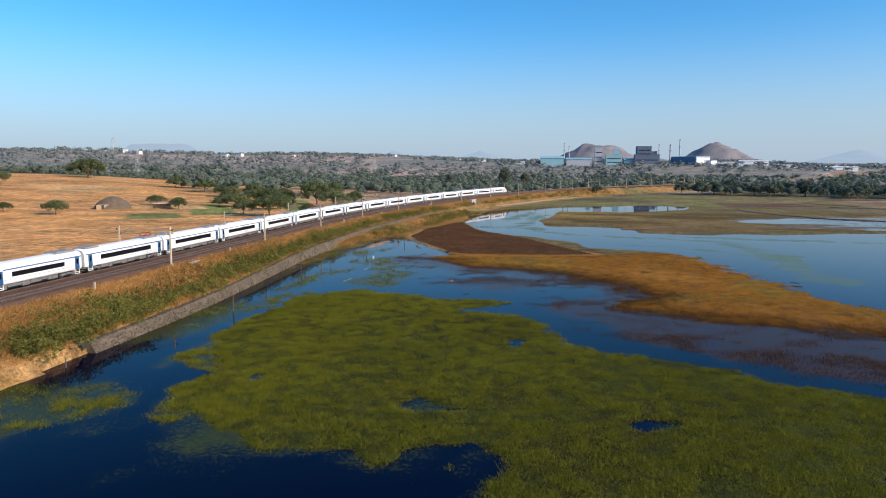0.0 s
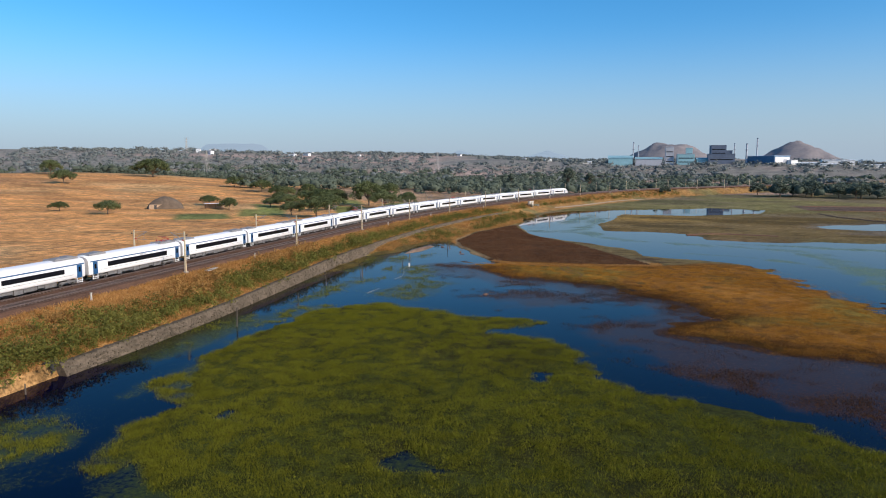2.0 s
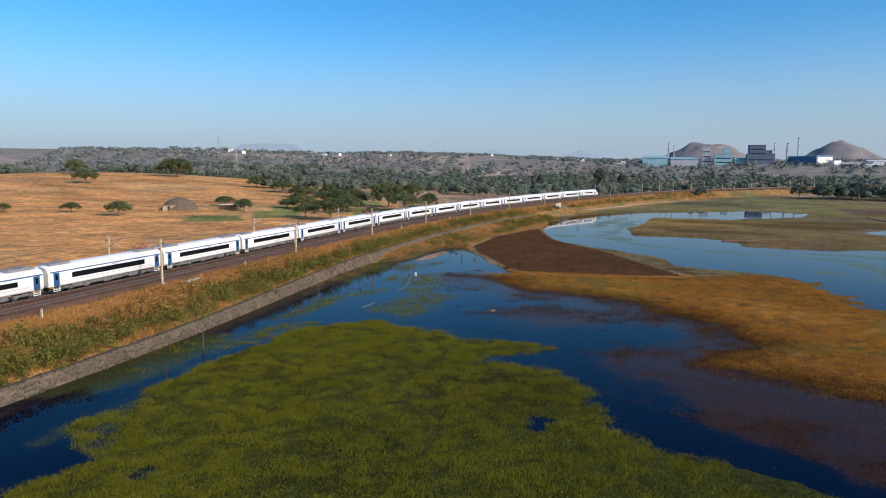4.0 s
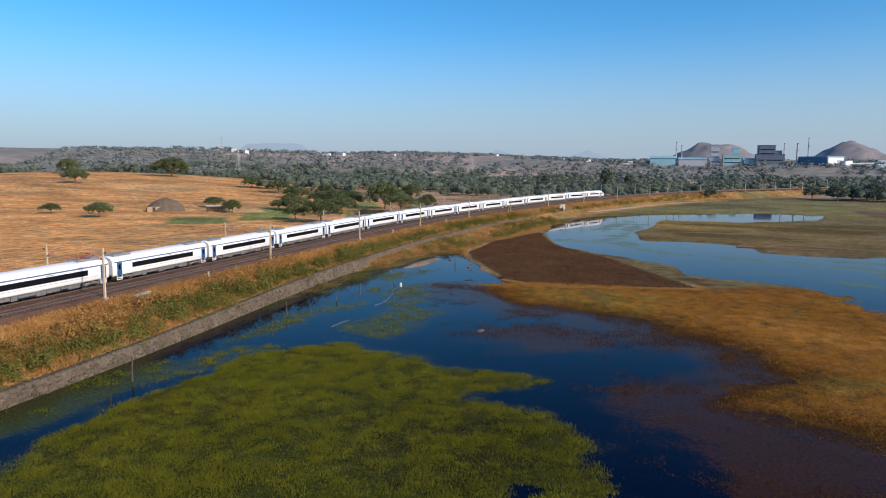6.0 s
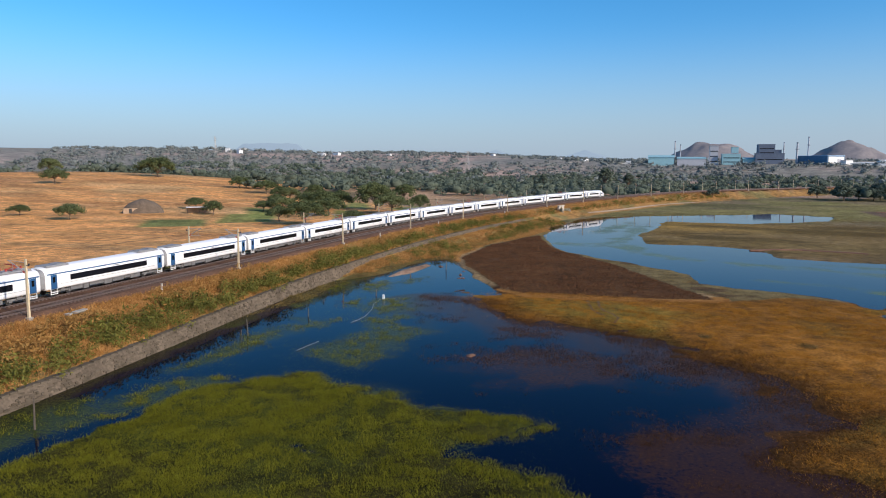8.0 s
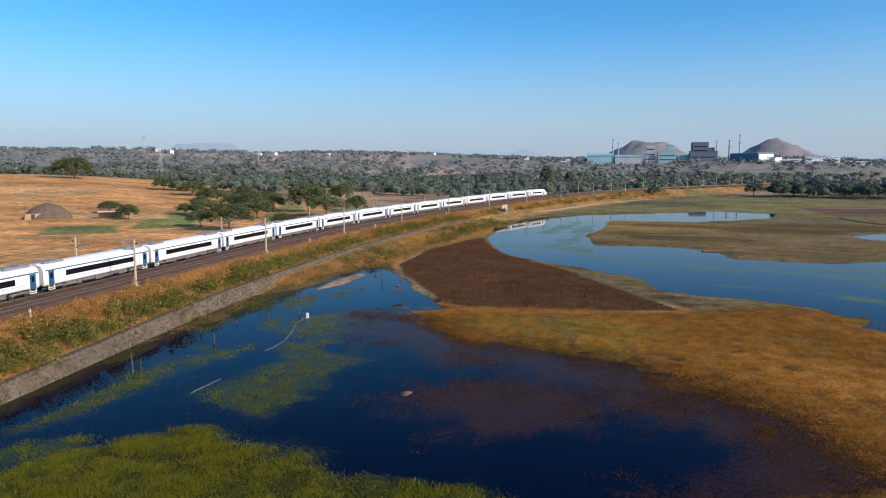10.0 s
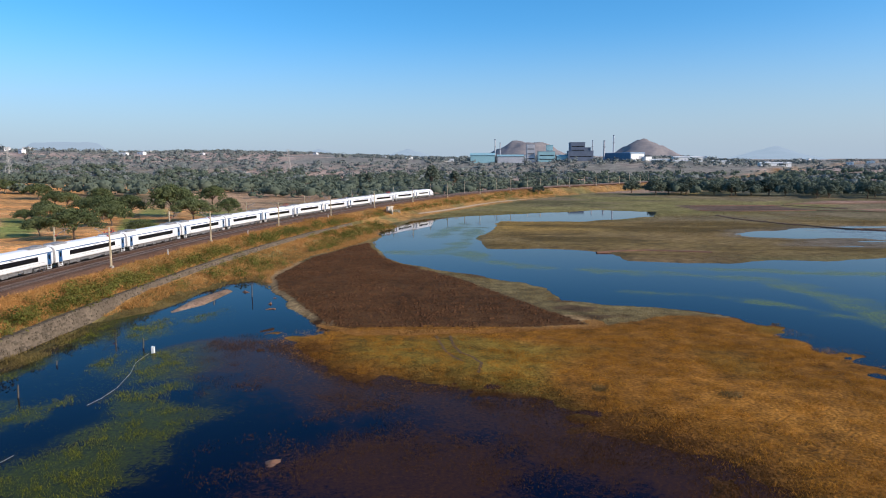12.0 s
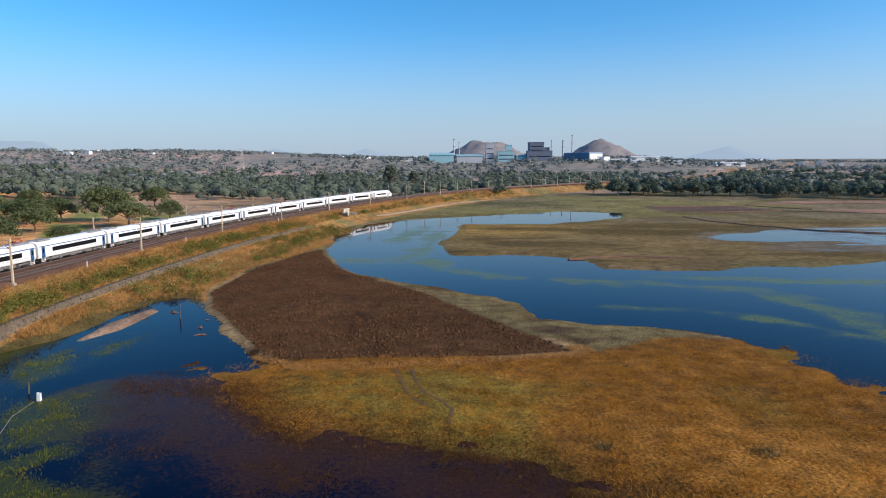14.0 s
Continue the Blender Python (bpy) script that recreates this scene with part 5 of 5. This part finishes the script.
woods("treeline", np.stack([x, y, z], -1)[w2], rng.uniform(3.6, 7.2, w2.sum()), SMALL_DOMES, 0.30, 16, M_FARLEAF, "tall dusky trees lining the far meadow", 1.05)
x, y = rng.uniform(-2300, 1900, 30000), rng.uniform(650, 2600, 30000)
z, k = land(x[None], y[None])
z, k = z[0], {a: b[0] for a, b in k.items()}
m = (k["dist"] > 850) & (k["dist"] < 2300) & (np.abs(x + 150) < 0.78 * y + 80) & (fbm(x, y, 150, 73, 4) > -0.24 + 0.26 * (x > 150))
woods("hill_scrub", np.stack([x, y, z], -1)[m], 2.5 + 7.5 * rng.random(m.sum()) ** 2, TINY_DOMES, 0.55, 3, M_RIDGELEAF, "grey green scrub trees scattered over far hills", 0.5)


# ---- factory and far hills ----
def block(name, label, cat, x0, x1, y, top, depth, material, roof=None, pitch=0.0, group="factory buildings", stripes=0, turn=0):
    gz = min(ground_z(x0, y), ground_z(x1, y)) - 2
    ob = thing(name, label, cat, pose((x0 + x1) / 2, y, gz, 0, 0, turn), group)
    w, h = x1 - x0, top - gz
    part("wall", Geo().box((0, 0, h / 2), (w, depth, h)).mesh("wall", material), ob)
    g = Geo()
    if pitch:
        g.add([(-w / 2 - 1, -depth / 2 - 1, h), (w / 2 + 1, -depth / 2 - 1, h), (w / 2 + 1, 0, h + pitch), (-w / 2 - 1, 0, h + pitch), (w / 2 + 1, depth / 2 + 1, h), (-w / 2 - 1, depth / 2 + 1, h)], [(0, 1, 2, 3), (3, 2, 4, 5)])
        g.box((0, 0, h - 0.2), (w + 1.6, depth + 1.6, 0.4))
    else:
        g.box((0, 0, h + 0.4), (w + 0.8, depth + 0.8, 0.8))
    part("roof", g.mesh("roof", roof or material), ob)
    for i in range(stripes):
        part("window", Geo().box((0, -depth / 2 - 0.1, h * (i + 1) / (stripes + 1)), (w * 0.86, 0.3, 1.4)).mesh("window", M_GLASS), ob)
    return ob


block("factory_shed", "low pale teal factory shed", "shed", -9, 34, 1344, 41, 30, M_TEAL, M_TEAL, 4)
block("factory_shed", "long grey factory shed", "shed", 39, 85, 1342, 39, 28, M_LILAC, M_TEAL, 3)
block("factory_tower", "tall pale grey factory tower", "tower", 91, 105, 1342, 60, 14, M_LILAC, stripes=3)
block("factory_hall", "teal factory hall with pale front", "hall", 111, 140, 1340, 47, 22, M_TEAL, M_LILAC, stripes=2)
block("factory_tower", "teal factory tower above the hall", "tower", 127, 138, 1352, 58, 10, M_TEAL, stripes=2)
block("factory_shed", "small teal factory shed", "shed", 144, 166, 1337, 38, 18, M_TEAL, M_TEAL, 3)
block("power_house", "dark grey boiler house", "power house", 167, 192, 1340, 62, 26, M_DARKBLD, stripes=4)
block("power_house", "low dark boiler house wing", "power house", 162, 206, 1330, 47, 16, M_DARKBLD, stripes=1)
block("power_house", "dark stepped upper boiler house", "power house", 192, 203, 1342, 53, 16, M_DARKBLD, stripes=1)
ware = block("warehouse", "large warehouse with blue side wall and bright white end", "warehouse", 241, 275, 1318, 43, 62, M_BLUEWALL, M_BLUEROOF, 0, turn=34)
part("end_wall", Geo().box((0, -31.4, 6.5), (31, 0.6, 12.5)).mesh("end_wall", M_WALLW), ware, label="bright white end wall")
part("gate", Geo().box((6, -31.9, 5), (7, 0.4, 8)).mesh("gate", M_LILAC), ware)
block("warehouse", "pale lean-to beside the warehouse", "warehouse", 284, 298, 1300, 36, 14, M_WALLW, M_LILAC, turn=34)
for x0, x1, y, tp in ((296, 334, 1302, 2.2), (330, 352, 1275, 2.5), (345, 395, 1330, 6), (400, 430, 1290, 2.4), (470, 520, 1270, 4.5), (530, 560, 1260, 4), (-60, -40, 1360, 3)):
    block("shed", "long low white shed", "shed", x0, x1, y, ground_z(x0, y) + tp, 14, M_WALLW, M_WALLW, 1.0, "white sheds")
for x, y, tp, r in ((35, 1344, 69, 1.0), (44, 1344, 63, 0.9), (225, 1326, 65, 1.3), (245, 1345, 75, 1.0), (208, 1345, 66, 0.8)):
    gz = ground_z(x, y) - 2
    c = thing("chimney", "slender pale factory chimney", "chimney", pose(x, y, gz), "chimneys")
    part("shaft", Geo().tube([(0, 0, 0), (0, 0, (tp - gz) / 2), (0, 0, tp - gz)], [r * 1.4, r * 1.15, r], 10).mesh("shaft", M_LILAC), c)
    part("rim", Geo().tube([(0, 0, tp - gz - 1.2), (0, 0, tp - gz + 0.4)], r * 1.25, 10).mesh("rim", M_DARKBLD), c)
    part("platform", Geo().box((0, 0, (tp - gz) * 0.7), (r * 4, r * 4, 0.5)).mesh("platform", M_DARKBLD), c)


def hill(name, label, x, y, w, d, h, base, flat=0.0, power=1.3, material=None, seed=0):
    n = 40
    u = np.linspace(-1, 1, n)
    U, V = np.meshgrid(u, u)
    r = np.sqrt(U ** 2 + V ** 2)
    f_ = np.clip((1 - r) / (1 - flat), 0, 1) ** power
    Z = base - 12 + h * f_ * (1 + 0.25 * fbm(U * 40 + seed * 31, V * 40, 12, seed)) + h * 0.10 * fbm(U * 90, V * 90 + seed * 7, 9, seed + 3) * (f_ > 0)
    Z = np.where(r >= 0.98, -60.0, Z)
    me_ = grid_mesh(name, u * w / 2, u * d / 2, Z, material or M_HILL)
    return tagged(new(name, me_), label, "hill", kind="structure")


for nm, lab, x, y, w, d, h, b, fl, pw, sd in (
        ("hill", "bare round mauve brown hill behind the factory", 190, 2640, 400, 320, 74, 40, 0.3, 0.9, 1),
        ("hill", "pointed mauve brown hill", 596, 2575, 440, 400, 96, 40, 0.0, 1.5, 2)):
    ob = hill(nm, lab, x, y, w, d, h, b, fl, pw, None, sd)
    ob.location = (x, y, 0)


def haze_mat(name, col):
    m_ = bpy.data.materials.new(name)
    m_.use_nodes = True
    b = m_.node_tree.nodes["Principled BSDF"]
    b.inputs["Base Color"].default_value = (0.02, 0.02, 0.02, 1)
    b.inputs["Emission Color"].default_value = (*col, 1)
    b.inputs["Emission Strength"].default_value = 1.0
    b.inputs["Roughness"].default_value = 1.0
    return m_


M_HAZE = haze_mat("hazy_backdrop", (0.30, 0.41, 0.51))
for lab, x, y, w, d, h, b, fl, pw, sd in (
        ("flat-topped hazy blue mountain", -2130, 3660, 430, 200, 62, 100, 0.72, 0.7, 7),
        ("broad hazy blue hill", 1386, 3416, 620, 300, 78, 42, 0.05, 1.3, 5),
        ("small hazy blue peak", -905, 4145, 260, 160, 38, 100, 0.0, 1.2, 8),
        ("small hazy blue peak", -392, 4226, 260, 160, 34, 100, 0.1, 1.2, 9)):
    ob = hill("backdrop", lab, x, y, w, d, h, b, fl, pw, M_HAZE, sd)
    ob.location = (x, y, 0)
    ob.rotation_euler = (0, 0, math.atan2(-x, y))

HOUSE = []
for i in range(3):
    w, d, h = ((9, 7, 4), (14, 8, 5), (8, 8, 7))[i]
    HOUSE.append((Geo().box((0, 0, h / 2), (w, d, h)).mesh("wall", M_WALLW), Geo().box((0, 0, h + 0.2), (w + 0.8, d + 0.8, 0.4)).box((w * 0.2, 0, h + 1.0), (2.4, 2.4, 1.4)).mesh("roof", M_LILAC), Geo().box((-w * 0.2, -d / 2, h * 0.55), (1.4, 0.2, 1.3)).mesh("window", M_GLASS), Geo().box((w * 0.2, -d / 2, h * 0.4), (1.1, 0.2, 2.2)).mesh("door", M_DARKBLD)))
rh = random.Random(4)
for i in range(40):
    az, D = rh.uniform(-0.62, 0.5), rh.uniform(1400, 2250)
    x, y = D * math.sin(az), D * math.cos(az)
    ob = thing("house", "small flat-roofed white house among scrub", "house", pose(x, y, ground_z(x, y) - 0.5, 0, 0, rh.uniform(-30, 30)), "distant houses")
    for nm, me_ in zip(("wall", "roof", "window", "door"), HOUSE[i % 3]):
        part(nm, me_, ob)
for x, y in ((-560, 900), (-800, 1210), (-250, 1010)):
    g = Geo()
    for sx in (-1, 1):
        for sy in (-1, 1):
            g.tube([(sx * 3, sy * 3, 0), (sx * 1.1, sy * 1.1, 20), (sx * 0.5, sy * 0.5, 32)], [0.22, 0.18, 0.14], 4)
    for zz in range(4, 32, 4):
        w = 3 - 2.5 * zz / 32
        for sx in (-1, 1):
            g.tube([(sx * w, -w, zz), (sx * (w - 0.25), w - 0.25, zz + 3.5)], 0.1, 4).tube([(-w, sx * w, zz), (w - 0.25, sx * (w - 0.25), zz + 3.5)], 0.1, 4)
    py = thing("pylon", "grey steel lattice power pylon", "pylon", pose(x, y, ground_z(x, y)), "pylons")
    part("tower", g.mesh("tower", M_STEEL), py)
    for zz in (24, 27.5, 31):
        part("cross_arm", Geo().tube([(-5, 0, zz), (0, 0, zz + 0.8), (5, 0, zz)], [0.1, 0.25, 0.1], 4).mesh("cross_arm", M_STEEL), py)


# ---- things by the line and in the pasture ----
def at_line(name, label, cat, s, d, meshes, group="", turn=0):
    x, y, a = track(s, d)
    ob = thing(name, label, cat, pose(x, y, ground_z(x, y), 0, 0, -math.degrees(a) + turn), group)
    for nm, me_ in meshes:
        part(nm, me_, ob)
    return ob


KM = [("post", Geo().box((0, 0, 0.6), (0.24, 0.16, 1.3), 0, 0.9).mesh("post", mat("limewash", (0.58, 0.53, 0.45), 0.9, scale=2))), ("cap", Geo().box((0, 0, 1.27), (0.28, 0.2, 0.08)).mesh("cap", M_CONC))]
for s, d in ((140, 6.3), (94, 6.6), (225, 6.2), (268, 6.2), (330, 6.2)):
    at_line("marker_post", "short white concrete trackside marker post", "post", s, d, KM, "marker posts")
at_line("relay_box", "small white trackside relay cabinet on a plinth", "cabinet", 226, -8.3, [("cabinet", Geo().box((0, 0, 0.95), (0.8, 0.7, 1.4)).mesh("cabinet", M_PWHITE)), ("plinth", Geo().box((0, 0, 0.12), (1.1, 1.0, 0.3)).mesh("plinth", M_CONC)), ("roof", Geo().box((0, 0, 1.7), (0.95, 0.85, 0.1)).mesh("roof", M_CONC))])
at_line("marker_post", "short white concrete trackside marker post", "post", 224.5, -8.6, KM, "marker posts")
at_line("concrete_slab", "pale concrete slabs lying beside the track", "slab", 123.5, 6.6, [("slab", Geo().box((0, 0, 0.28), (0.8, 2.6, 0.18)).mesh("slab", M_CONC)), ("slab", Geo().box((0.3, 0.4, 0.45), (0.7, 2.2, 0.16), 6).mesh("slab", M_CONC))])
at_line("oil_drum", "yellow drum beside the line", "drum", 138, -8.6, [("drum", Geo().tube([(0, 0, 0), (0, 0, 0.45), (0, 0, 0.9)], [0.32, 0.34, 0.32], 12).mesh("drum", mat("drum_yellow", (0.6, 0.38, 0.05), 0.5)))])
at_line("tool_chest", "blue metal chest beside the line", "chest", 136.5, -8.8, [("chest", Geo().box((0, 0, 0.45), (1.2, 0.7, 0.8)).mesh("chest", M_BLUEROOF)), ("lid", Geo().box((0, 0, 0.88), (1.26, 0.76, 0.08)).mesh("lid", M_STEEL))])
# culvert under the line
x, y, a = track(381, 11.0)
M_PALECONC = mat("pale_concrete", (0.52, 0.47, 0.40), 0.9, vary=0.2, scale=0.8)
cul = thing("culvert", "pale concrete culvert head wall with wing walls", "culvert", pose(x, y, 0.4, 0, 0, -math.degrees(a)))
part("head_wall", Geo().box((0, -2.1, 2.2), (0.8, 1.4, 4.4)).box((0, 2.1, 2.2), (0.8, 1.4, 4.4)).box((0, 0, 3.9), (0.8, 2.8, 1.2)).box((0.1, 0, 4.6), (1.1, 6.0, 0.35)).mesh("head_wall", M_PALECONC), cul)
part("wing_wall", Geo().box((1.6, 3.6, 1.6), (3.8, 0.6, 3.2), 32, 0.8).mesh("wing_wall", M_CONC), cul)
part("wing_wall", Geo().box((1.6, -3.6, 1.6), (3.8, 0.6, 3.2), -32, 0.8).mesh("wing_wall", M_CONC), cul)
part("channel", Geo().box((-1.2, 0, 1.6), (2.2, 2.7, 3.0)).mesh("channel", M_DARK), cul)
# farm track below the bank
ss = np.arange(398, 560, 4.0)
g, rows = Geo(), []
for s in ss:
    for dd_ in (-0.7, 0.7):
        x, y, a = track(s, 17 + 0.02 * (s - 398) + dd_ + 1.5 * math.sin(s / 30))
        rows.append((x, y, ground_z(x, y) + 0.12))
g.add(rows, [(2 * i, 2 * i + 1, 2 * i + 3, 2 * i + 2) for i in range(len(ss) - 1)])
tagged(new("farm_track", g.mesh("farm_track", mat("pale_dust", (0.38, 0.28, 0.19), 0.95, scale=0.4))), "pale dusty farm track below the railway bank", "track", kind="structure")

# hay hut and yard
hx, hy = -184, 276
hz = ground_z(hx, hy)
hut = thing("thatched_hut", "low dark thatched hut like a haystack", "hut", pose(hx, hy, hz, 0, 0, 38))
n = 26
u = np.linspace(-1, 1, n)
U, V = np.meshgrid(u, u)
r2 = np.clip(1 - np.abs(U) ** 2.4 - np.abs(V) ** 2.2, 0, 1)
Z = -0.3 + 5.6 * r2 ** 0.6 * (1 - 0.22 * np.abs(U)) + 0.5 * fbm(U * 30, V * 30, 8, 3) * (r2 > 0)
part("thatch", grid_mesh("thatch", u * 7.6, u * 4.6, Z, M_THATCH), hut, label="sagging dark thatch")
part("mud_wall", Geo().box((-3.5, -3.4, 0.9), (6.5, 1.4, 2.0), 0, 0.94).mesh("mud_wall", mat("mud", (0.42, 0.29, 0.18), 0.95, scale=1)), hut)
part("doorway", Geo().box((-4.2, -4.13, 0.9), (1.1, 0.1, 1.7)).mesh("doorway", M_DARK), hut)
shed = thing("cattle_shed", "open shed with pale tin roof beside the hut", "shed", pose(-165, 284, ground_z(-165, 284), 0, 0, 40))
part("roof", Geo().box((0, 0, 2.3), (9, 4, 0.12)).mesh("roof", M_PWHITE), shed)
part("wall", Geo().box((0, 1.8, 1.0), (8.6, 0.25, 2.2)).mesh("wall", mat("shed_mud", (0.40, 0.28, 0.18), 0.95)), shed)
for px, py in ((-4.2, -1.7), (0, -1.7), (4.2, -1.7)):
    part("post", Geo().tube([(px, py, 0), (px, py, 2.3)], 0.08).mesh("post", M_POST), shed)
# pump stand and hose in the lake
pump = thing("pump_stand", "white pump stand in shallow water", "pump", pose(-40.9, 163.3, -0.1) @ Matrix.Diagonal((0.75, 0.75, 0.8, 1)))
part("body", Geo().box((0, 0, 0.55), (0.46, 0.42, 0.8), 0, 0.85).box((-0.12, 0, 1.0), (0.2, 0.3, 0.3)).box((0.16, 0, 1.0), (0.18, 0.28, 0.22)).mesh("body", M_PWHITE), pump)
part("base", Geo().box((0, 0, 0.06), (0.8, 0.8, 0.16)).mesh("base", M_DARK), pump)
HOSES = [[(-41.2, 163), (-40.9, 159), (-39.5, 155), (-38.4, 150), (-38.3, 147), (-38.6, 145)], [(-38.0, 133.8), (-38.3, 131.4), (-38.5, 128.9)]]
for pts_ in HOSES:
    thing("hose", "thin pale water hose floating on the lake", "hose", group="hoses", me=Geo().tube([(x, y, 0.08) for x, y in pts_], 0.02, 6).mesh("hose", M_CONC, False))
for x, y, h, ln in ((-47.2, 99.5, 3.2, 2), (-48.5, 134, 2.6, -3), (-46.5, 147, 1.7, 3), (-52, 68, 1.5, 0), (-43.2, 165.5, 1.6, 4), (-49.5, 158, 0.9, 8), (-40.5, 199, 2.6, 1), (-48, 199, 1.2, 6)):
    thing("water_post", "thin dark wooden post standing in the water", "post", pose(x, y, -0.4, 0, ln, 0), "posts in the water", Geo().tube([(0, 0, 0), (0.03, 0, h / 2), (0, 0.02, h)], [0.09, 0.08, 0.06], 6).mesh("water_post", M_POST))
# mud lumps
u = np.linspace(-1, 1, 20)
U, V = np.meshgrid(u, u)
for i, (x, y, s_) in enumerate(((-34.5, 189, 1.0), (-35.5, 193, 0.5), (-36, 204, 0.8), (-38.5, 209, 0.6), (-43, 203.5, 0.9), (-36.2, 198, 0.4), (-17.6, 133.6, 1.3))):
    rr_ = np.sqrt(U ** 2 + V ** 2)
    Z = -0.12 + (0.3 * np.clip(1 - rr_, 0, 1) ** 0.7 + 0.75 * fbm(U * 9 + i * 13, V * 9, 4, i + 2, 4)) * np.clip(1.15 - rr_, 0, 1)
    ob = thing("mud_lump", "reddish mud lump rising from the water", "mud", pose(x, y, 0, 0, 0, 37 * i), "mud lumps", grid_mesh("mud_lump", u * 1.3 * s_, u * 0.7 * s_, Z, M_CLODRED))
